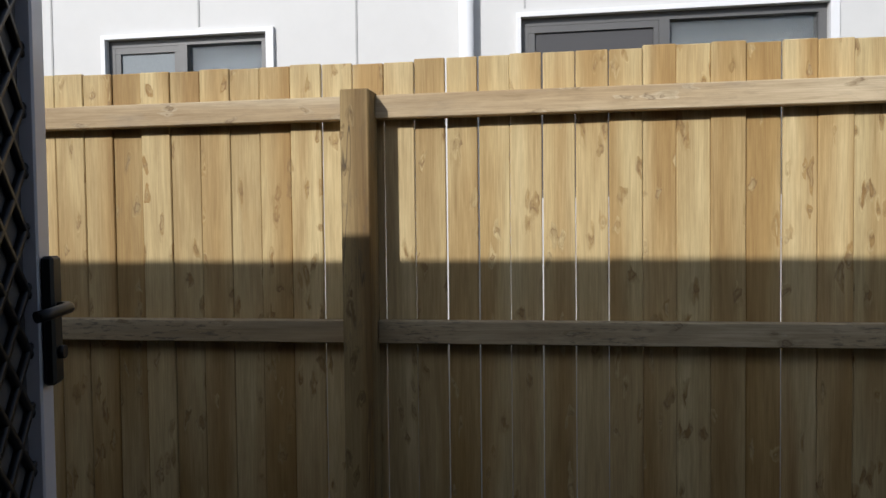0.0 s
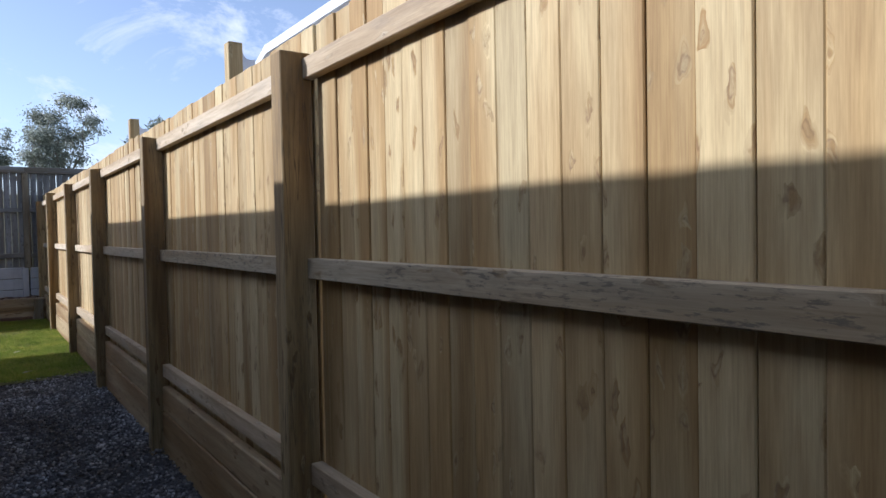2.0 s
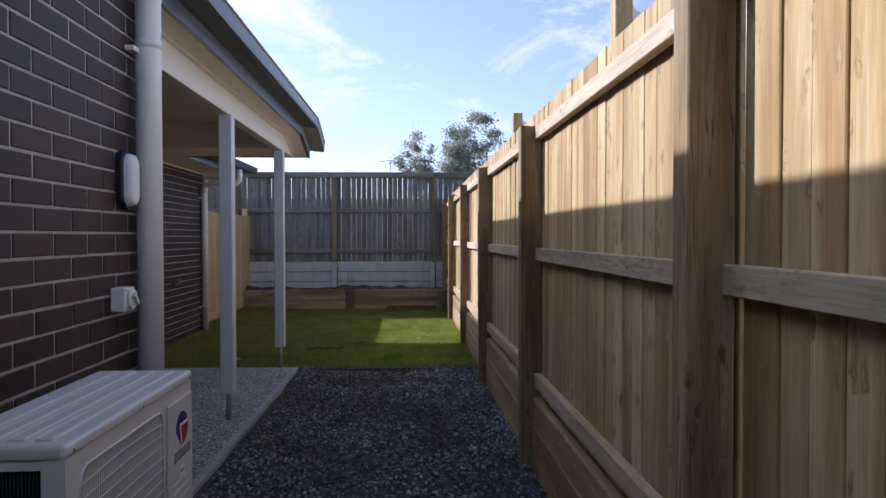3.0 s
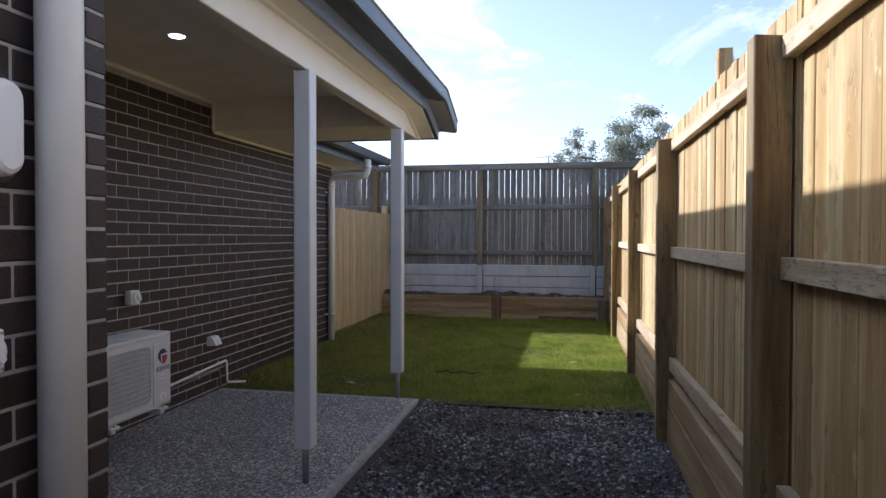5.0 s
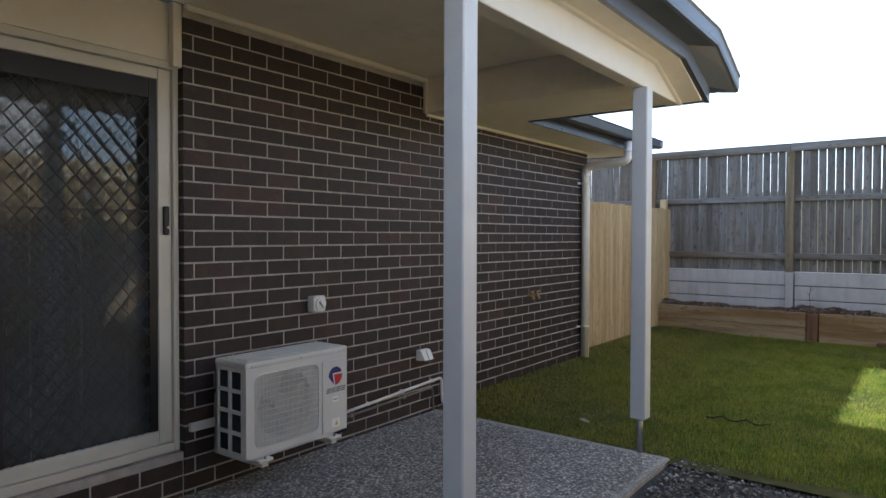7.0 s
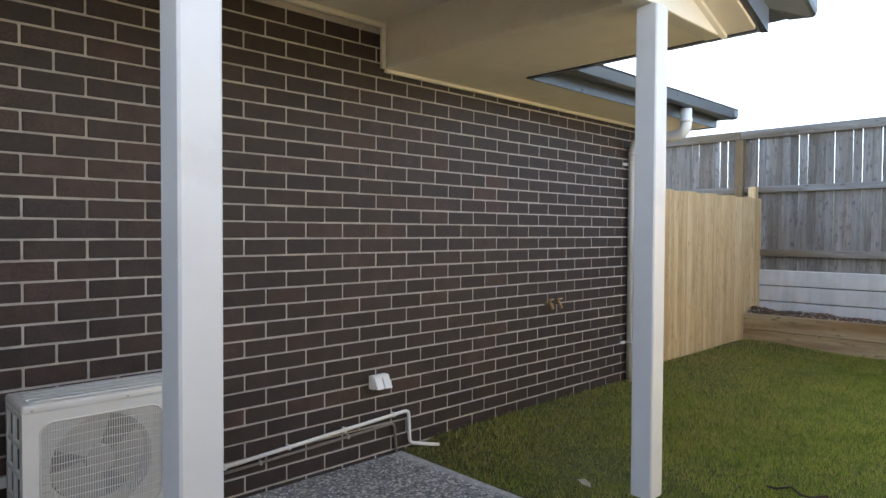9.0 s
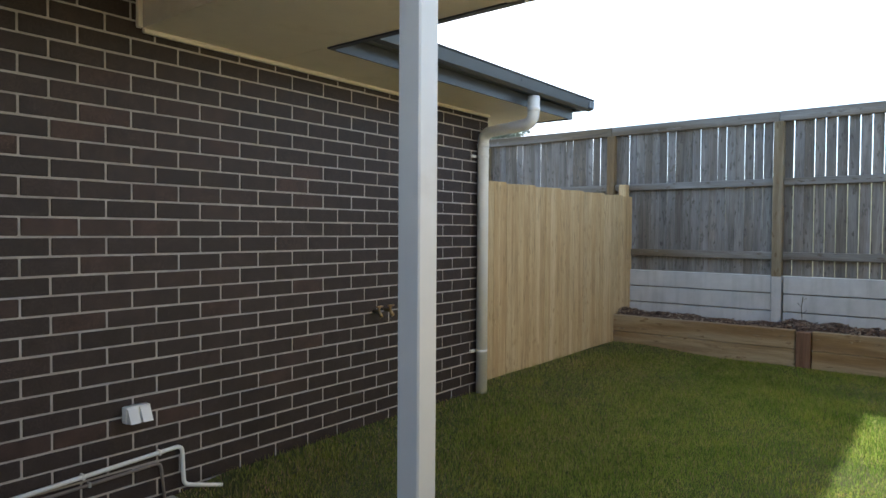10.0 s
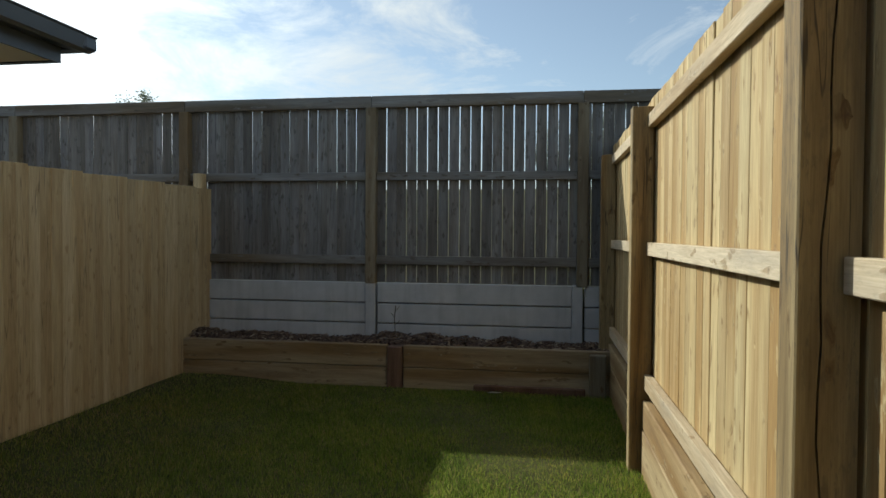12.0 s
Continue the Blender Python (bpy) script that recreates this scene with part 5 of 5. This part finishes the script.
    def arc(a0, a1, n, r1, r0=0.0):
        bmx = bmesh.new()
        pts = [(bx - r1 * math.cos(math.radians(a0 + (a1 - a0) * i / n)), bz + r1 * math.sin(math.radians(a0 + (a1 - a0) * i / n))) for i in range(n + 1)]
        loft([[(x, yb2, z) for x, z in pts], [(x, yb2 + 0.0012, z) for x, z in pts]], bmx)
        return bmx

    part("badge", arc(-100, 185, 24, br), LOGO_BLUE, cov, "dark blue part of a round badge")
    q = br / 0.040
    bmx = loft([[(bx - 0.040 * q, y, bz + 0.006 * q), (bx + 0.010 * q, y, bz + 0.006 * q), (bx + 0.004 * q, y, bz - 0.036 * q), (bx - 0.018 * q, y, bz - 0.035 * q), (bx - 0.034 * q, y, bz - 0.020 * q)] for y in (yb2 + 0.0014, yb2 + 0.0024)])
    part("badge_wedge", bmx, LOGO_RED, cov, "red wedge of a round badge")
    bmx = loft([[(bx - 0.036 * q, y, bz + 0.013 * q), (bx + 0.018 * q, y, bz + 0.013 * q), (bx + 0.008 * q, y, bz - 0.038 * q), (bx + 0.003 * q, y, bz - 0.039 * q), (bx + 0.010 * q, y, bz + 0.0065 * q), (bx - 0.039 * q, y, bz + 0.0065 * q)] for y in (yb2 + 0.0012, yb2 + 0.0022)])
    part("badge_stripe", bmx, LABEL_WHITE, cov)
    bm = bmesh.new()
    for k in range(4):
        x = bx + 0.073 - 0.038 * k
        for lift in (0.0, 0.0105, 0.021):
            loft([[(x - lift * 0.3, y, bz - 0.094 + lift), (x - 0.031 - lift * 0.3, y, bz - 0.094 + lift), (x - 0.033 - lift * 0.3, y, bz - 0.087 + lift), (x - 0.002 - lift * 0.3, y, bz - 0.087 + lift)] for y in (yb2, yb2 + 0.001)], bm)
    part("maker_mark", bm, LABEL_GREY, cov, "row of grey maker's strokes")
    lab = part("label", box(bx - 0.022, bx + 0.024, yb2, yb2 + 0.001, bz - 0.150, bz - 0.118), LABEL_WHITE, cov)
    part("label_print", box(bx - 0.014, bx + 0.014, yb2 + 0.001, yb2 + 0.0016, bz - 0.138, bz - 0.131), LABEL_GREY, lab)
    part("warning_label", box(bx - 0.035, bx + 0.03, yb2, yb2 + 0.001, z0 + 0.045, z0 + 0.095), LABEL_WHITE, cov)
    bm = loft([[(bx - 0.022, y, z0 + 0.055), (bx + 0.006, y, z0 + 0.055), (bx - 0.008, y, z0 + 0.083)] for y in (yb2 + 0.001, yb2 + 0.002)])
    part("warning_triangle", bm, LABEL_YELLOW, cov, "yellow warning triangle")
    for k in range(3):
        z = z0 + 0.15 + 0.028 * k
        part("vent_ridge", box(px0 + 0.02, px1 - 0.02, yf + 0.008, yf + 0.0105, z, z + 0.006, 0.001), AC_WHITE, cov)
    # feet, brackets, valve cover and side handle
    for x in (xr - 0.10, xl + 0.12):
        part("foot", box(x - 0.045, x + 0.045, yb - 0.02, yf + 0.035, z0 - 0.018, z0 - 0.001, 0.004), AC_WHITE, a)
        bm = box(x - 0.02, x + 0.02, yb - 0.22, yf + 0.02, z0 - 0.045, z0 - 0.019, 0.003)
        box(x - 0.02, x + 0.02, yb - 0.13, yb - 0.105, z0 - 0.045, z0 + 0.28, 0.003, bm)
        part("bracket", bm, AC_WHITE, a)
        part("foot_bolt", tube([(x, yf + 0.022, z0 - 0.001), (x, yf + 0.022, z0 + 0.012)], 0.007, 8), GALV, a)
    part("wall_rail", box(xl + 0.05, xr + 0.075, yb - 0.131, yb - 0.106, z0 + 0.105, z0 + 0.15, 0.003), AC_WHITE, a)
    part("valve_cover", rounded(xl - 0.032, xl, yb + 0.03, yf - 0.06, z0 + 0.06, z0 + 0.30, 0.01, 2), AC_WHITE, a)
    for x in (xr - 0.03, (xr + xl) / 2, xl + 0.03):
        part("screw", tube([(x, yf + 0.003, z1 - 0.004), (x, yf + 0.007, z1 - 0.004)], 0.005, 8), GALV, a)
    return a


air_conditioner(-6.325, -1.345, 0.285, 0.705, 0.485, 0.26)
air_conditioner(-2.76, 0.575, 0.47, 0.80, 0.515, 0.30, label="white outdoor air conditioner unit beside the side wall")


# ---- fittings on the walls ----
def isolator(x, y, z):
    s = thing("isolator_switch", (x, y, z), "white weatherproof isolator switch box on the bricks", "switch", "isolator switches")
    part("box", rounded(x - 0.05, x + 0.05, y, y + 0.062, z - 0.05, z + 0.05, 0.008, 2), PVC, s)
    k = part("knob", disc(x, y + 0.062, z, 0.040, 0.014, 24), PVC, s)
    bm = box(x - 0.009, x + 0.009, y + 0.078, y + 0.094, z - 0.028, z + 0.028, 0.003)
    bmesh.ops.rotate(bm, cent=(x, y, z), matrix=Matrix.Rotation(radians(42), 3, "Y"), verts=bm.verts)
    part("grip", bm, LABEL_WHITE, k)
    for dx in (-0.040, 0.040):
        for dz in (-0.040, 0.040):
            part("screw", disc(x + dx, y + 0.0615, z + dz, 0.004, 0.002, 8), GALV, s)


isolator(-7.125, PATIO_Y, 1.0)
isolator(-4.13, SIDE_Y, 1.185)


def outlet(x, y, z):
    s = thing("power_outlet", (x, y, z), "white weatherproof double power outlet on the bricks", "power outlet")
    part("box", rounded(x - 0.06, x + 0.06, y, y + 0.045, z - 0.04, z + 0.04, 0.006, 2), PVC, s)
    for dx in (-0.03, 0.03):
        bm = loft([[(x + dx - 0.026, y + 0.045, z - 0.034), (x + dx + 0.026, y + 0.045, z - 0.034), (x + dx + 0.026, y + 0.045, z + 0.034), (x + dx - 0.026, y + 0.045, z + 0.034)], [(x + dx - 0.024, y + 0.085, z - 0.034), (x + dx + 0.024, y + 0.085, z - 0.034), (x + dx + 0.024, y + 0.052, z + 0.030), (x + dx - 0.024, y + 0.052, z + 0.030)]])
        part("flap", bm, PVC, s)


outlet(-8.215, PATIO_Y, 0.52)


def bulkhead(x, y, z):
    s = thing("bulkhead_light", (x, y, z), "oval white bulkhead wall light on a black base", "wall light")
    def oval(w, h, depth):
        """Ring with straight sides and round ends, at a depth from the wall."""
        pts = []
        for k in range(24):
            g = 2 * math.pi * (k + 0.5) / 24
            pts.append((x + w * math.cos(g), y + depth, z + w * math.sin(g) + (h - w) * (1 if math.sin(g) > 0 else -1)))
        return pts

    part("base", loft([oval(0.058, 0.128, 0.0), oval(0.058, 0.128, 0.024), oval(0.053, 0.123, 0.030)]), BLACK, s)
    part("diffuser", loft([oval(0.046, 0.112, 0.030), oval(0.045, 0.110, 0.046), oval(0.040, 0.104, 0.058), oval(0.030, 0.094, 0.064)]), LABEL_WHITE, s)


bulkhead(-4.20, SIDE_Y, 1.685)


def downlight(x, y):
    s = thing("downlight", (x, y, 2.632), "small round recessed ceiling light switched on", "ceiling light")
    part("rim", tube([(x, y, 2.626), (x, y, 2.634)], 0.052, 24), LABEL_WHITE, s)
    part("lens", tube([(x, y, 2.6235), (x, y, 2.627)], 0.042, 24), LAMP_ON, s)


downlight(-6.475, -0.92)


def downpipe(x, y, r, z_low, z_elbow, gx, gy, gz, clips, label):
    s = thing("downpipe", (x, y, z_low), label, "downpipe", "downpipes")
    pts = [Vector((x, y, z_low))]
    if abs(gy - y) < 0.15:
        pts += bend((x, y, z_low), (x, y, z_elbow), (gx, gy, gz), 0.09) + [Vector((gx, gy, gz))]
        part("pipe", tube(pts, r, 22), PVC, s)
        part("collar", tube([(x, y, z_elbow - 0.26), (x, y, z_elbow - 0.22)], r * 1.03, 22), PVC, s)
        for z in clips:
            part("clip", box(x + r * 0.6, x + r * 0.9 + 0.055, y - r - 0.008, y - r * 0.4, z, z + 0.022, 0.002), PVC, s)
        return
    pts += bend((x, y, z_low), (x, y, z_elbow), (gx, gy, z_elbow + 0.02), r * 1.9)
    pts += bend((x, y, z_elbow), (gx, gy, z_elbow + 0.02), (gx, gy, gz), r * 1.9)
    pts += [Vector((gx, gy, gz))]
    part("pipe", tube(pts, r, 22), PVC, s)
    part("collar", tube([(x, y, z_elbow - r * 2.6), (x, y, z_elbow - r * 1.9)], r * 1.09, 22), PVC, s)
    part("collar", tube([(gx, gy, z_elbow + 0.02 + r * 1.9), (gx, gy, z_elbow + 0.02 + r * 2.7)], r * 1.09, 22), PVC, s)
    for z in clips:
        bm = tube([(x, y, z), (x, y, z + 0.022)], r * 1.06, 22)
        box(x + r * 0.9, x + r * 0.9 + 0.055, y - r - 0.012, y - r + 0.01, z, z + 0.022, 0.002, bm)
        part("clip", bm, PVC, s)


downpipe(-11.06, -1.685, 0.045, 0.06, 2.20, -10.97, -1.165, 2.42, (0.42, 2.0), "white plastic downpipe clipped to the brick corner")
downpipe(-4.345, 0.142, 0.054, 0.0, 2.54, -4.345, 0.205, 2.74, (0.5, 2.25), "white plastic downpipe at the end of the side wall")


def conduit():
    s = thing("drain_conduit", (-7.7, PATIO_Y + 0.03, 0.3), "thin white plastic drain pipe clipped along the brick wall", "pipe")
    y = PATIO_Y + 0.022
    p = [(-7.03, y, 0.235), (-8.45, y, 0.305), (-8.46, y, 0.10), (-8.62, y + 0.10, 0.075)]
    pts = [Vector(p[0])] + bend(p[0], p[1], p[2], 0.035) + bend(p[1], p[2], p[3], 0.03) + [Vector(p[3])]
    part("pipe", tube(pts, 0.0105, 12), PVC, s)
    for k in range(4):
        x = -7.25 - 0.36 * k
        z = 0.235 + 0.07 * (-7.03 - x) / 1.42
        part("saddle", box(x - 0.006, x + 0.006, PATIO_Y, y + 0.0125, z - 0.0135, z + 0.0135, 0.002), PVC, s)


conduit()


def drain_line():
    s = thing("cable_conduit", (-7.7, PATIO_Y + 0.02, 0.2), "thin brown-grey pipe run low along the brick wall", "pipe")
    y = PATIO_Y + 0.014
    p = [(-7.03, y, 0.205), (-8.34, y, 0.245), (-8.36, y, 0.06)]
    part("pipe", tube([Vector(p[0])] + bend(p[0], p[1], p[2], 0.03) + [Vector(p[2])], 0.008, 10), PIPE_GREY, s)
    for x in (-7.45, -8.0):
        z = 0.205 + 0.04 * (-7.03 - x) / 1.31
        part("saddle", box(x - 0.006, x + 0.006, PATIO_Y, y + 0.010, z - 0.012, z + 0.012, 0.002), GALV, s)


drain_line()


def garden_tap(x, z):
    s = thing("garden_tap", (x, PATIO_Y, z), "pair of small tarnished brass taps on the bricks", "tap")
    for dx, dz in ((0.0, 0.0), (-0.11, 0.0)):
        y = PATIO_Y
        b = part("body", tube([(x + dx, y, z + dz), (x + dx, y + 0.05, z + dz), (x + dx, y + 0.075, z + dz - 0.035)], 0.012, 10), BRASS, s)
        part("stem", tube([(x + dx, y + 0.04, z + dz), (x + dx, y + 0.055, z + dz + 0.03)], 0.007, 8), BRASS, b)
        part("wheel", tube([(x + dx - 0.028, y + 0.056, z + dz + 0.034), (x + dx + 0.028, y + 0.056, z + dz + 0.034)], 0.007, 8), BRASS, b)


garden_tap(-9.86, 0.86)


# ---- litter on the lawn ----
def litter():
    for x, y in ((-8.72, -0.62), (-8.65, 1.46), (-10.15, 1.42), (-13.9, 1.05)):
        bm = bmesh.new()
        pts = [(-0.06, 0), (-0.02, 0.022), (0.03, 0.02), (0.065, 0.0), (0.02, -0.024), (-0.03, -0.018)]
        r = rnd.uniform(0, 6.28)
        c = [bm.verts.new((x + px * math.cos(r) - py * math.sin(r), y + px * math.sin(r) + py * math.cos(r), LAWN + 0.03 + 0.3 * abs(py) + rnd.uniform(0, 0.012))) for px, py in pts]
        bm.faces.new(c)
        geo = bmesh.ops.solidify(bm, geom=bm.faces[:], thickness=0.002)
        solid("fallen_leaf", bm, DEAD_LEAF, "curled pale dry leaf lying on the turf", "leaf", "fallen leaves", "object")
    pts = [Vector((-9.42 + 0.035 * math.sin(2.1 * i), 0.05 + 0.055 * i, LAWN + 0.022 + 0.008 * (i % 3))) for i in range(9)]
    solid("twig", tube(pts, 0.005, 6), TWIG, "crooked dark twig lying on the turf", "twig", "", "object")


litter()


# ---- loose gravel, turf and mulch ----
def gravel():
    t = (1 + 5 ** 0.5) / 2
    ico = np.array([(-1, t, 0), (1, t, 0), (-1, -t, 0), (1, -t, 0), (0, -1, t), (0, 1, t), (0, -1, -t), (0, 1, -t), (t, 0, -1), (t, 0, 1), (-t, 0, -1), (-t, 0, 1)], float)
    ico /= np.linalg.norm(ico[0])
    tri = np.array([(0, 11, 5), (0, 5, 1), (0, 1, 7), (0, 7, 10), (0, 10, 11), (1, 5, 9), (5, 11, 4), (11, 10, 2), (10, 7, 6), (7, 1, 8), (3, 9, 4), (3, 4, 2), (3, 2, 6), (3, 6, 8), (3, 8, 9), (4, 9, 5), (2, 4, 11), (6, 2, 10), (8, 6, 7), (9, 8, 1)])
    n = 30000
    x = rng.uniform(-8.46, -0.9, n)
    y = rng.uniform(0.13, 2.05, n)
    keep = (y > 0.15 + 0.03 * rng.random(n))
    x, y = x[keep], y[keep]
    n = len(x)
    size = rng.uniform(0.006, 0.0135, n) * (1 + 0.5 * (rng.random(n) > 0.95))
    v = ico[None] * (1 + rng.uniform(-0.28, 0.28, (n, 12, 1)))
    v = v * rng.uniform(0.6, 1.25, (n, 1, 3)) * size[:, None, None]
    ang = rng.uniform(0, 6.283, n)
    c, s = np.cos(ang)[:, None], np.sin(ang)[:, None]
    vx, vy = v[..., 0] * c - v[..., 1] * s, v[..., 0] * s + v[..., 1] * c
    mound = 0.014 * np.sin(x * 2.1 + 0.7) * np.cos(y * 3.3) + GRAVEL
    out = np.stack([vx + x[:, None], vy + y[:, None], v[..., 2] * 0.7 + (mound + rng.uniform(-0.006, 0.012, n))[:, None]], -1)
    faces = (tri[None] + (np.arange(n) * 12)[:, None, None]).reshape(-1, 3)
    many("gravel", out.reshape(-1, 3), faces, STONE, "loose dark blue-grey crushed gravel between slab and fence", "gravel")


gravel()


def turf():
    n = 300000
    x = rng.uniform(-14.08, -8.40, n)
    y = rng.uniform(-1.88, 2.04, n)
    ragged = -8.41 + 0.035 * np.sin(y * 7.0) * np.cos(y * 3.1)
    keep = (x < ragged) & ((y > PATIO_Y + 0.02) | (x < -11.15)) & (rng.random(n) > np.clip((-0.9 - y) * 0.75, 0, 0.7))
    x, y = x[keep], y[keep]
    n = len(x)
    clump = 0.5 + 0.5 * np.sin(x * 3.7 + 1.3 * np.sin(y * 2.9)) * np.cos(y * 4.3 + x)
    h = rng.uniform(0.012, 0.032, n) * (0.75 + 0.5 * clump)
    w = rng.uniform(0.0016, 0.0034, n)
    a = rng.uniform(0, 6.283, n)
    lean = rng.uniform(0.0, 0.03, n)
    b = rng.uniform(0, 6.283, n)
    z = LAWN - 0.016 + 0.05 * np.clip((-0.7 - y) / 0.9, 0, 1) * np.clip((-8.40 - x) / 0.35, 0, 1)
    p0 = np.stack([x - w * np.cos(a), y - w * np.sin(a), z], -1)
    p1 = np.stack([x + w * np.cos(a), y + w * np.sin(a), z], -1)
    p2 = np.stack([x + lean * np.cos(b), y + lean * np.sin(b), z + 0.012 + h], -1)
    verts = np.stack([p0, p1, p2], 1).reshape(-1, 3)
    faces = np.arange(n * 3).reshape(-1, 3)
    many("grass", verts, faces, GRASS, "short green turf blades with a few dry ones", "grass")


turf()


def mulch():
    n = 5200
    x = rng.uniform(-14.60, -14.21, n)
    y = rng.uniform(-1.92, 2.03, n)
    lumps = 0.55 * np.maximum(0, np.sin(y * 2.6 + 0.6)) + 0.35 * np.maximum(0, np.sin(y * 5.3 + 2.0)) + 0.2 * np.sin(y * 17.0 + x * 9.0)
    heap = 0.095 * np.clip(lumps, 0, 1) * np.maximum(0, np.cos((x + 14.43) * 6.0))
    z = 0.395 + heap + rng.uniform(-0.01, 0.02, n)
    ln, wd = rng.uniform(0.012, 0.045, n), rng.uniform(0.004, 0.013, n)
    a, tl = rng.uniform(0, 6.283, n), rng.uniform(-0.5, 0.5, n)
    ux, uy, uz = np.cos(a) * np.cos(tl), np.sin(a) * np.cos(tl), np.sin(tl)
    px, py = -np.sin(a), np.cos(a)
    o = np.stack([x, y, z], -1)
    u = np.stack([ux, uy, uz], -1) * ln[:, None]
    p = np.stack([px, py, np.zeros(n)], -1) * wd[:, None]
    up = np.stack([np.zeros(n), np.zeros(n), wd * 0.6], -1)
    v = np.stack([o - u - p, o + u - p, o + u + p, o - u + p, o - u * 0.8 + up, o + u * 0.8 + up], 1).reshape(-1, 3)
    f = np.array([(0, 1, 5), (0, 5, 4), (1, 2, 5), (2, 3, 4), (2, 4, 5), (3, 0, 4), (0, 3, 2), (0, 2, 1)])
    faces = (f[None] + (np.arange(n) * 6)[:, None, None]).reshape(-1, 3)
    many("bark_mulch", v, faces, MULCH, "heaped reddish brown bark chips in the garden bed", "mulch")


mulch()

# ---- bricks, piece by piece ----
lay(wall_patio, JAMB_X, WALL_END, PATIO_Y, 2.61, -0.03, -7.012, 1.626 - COURSE, lambda x, z: x > -9.3 and 0.45 < z < 2.25, "charcoal bricks higher, lower and further along the patio wall")
lay(wall_side, DOOR_L, CORNER_X, SIDE_Y, 2.55, 0.0, -4.147, 1.374, lambda x, z: x < -2.95 and 0.5 < z < 2.3, "charcoal bricks higher, lower and nearer the doorway")
lay(wall_side, 3.5, DOOR_R, SIDE_Y, 2.55, 0.0, DOOR_R, 1.374, lambda x, z: False, "charcoal bricks past the doorway")
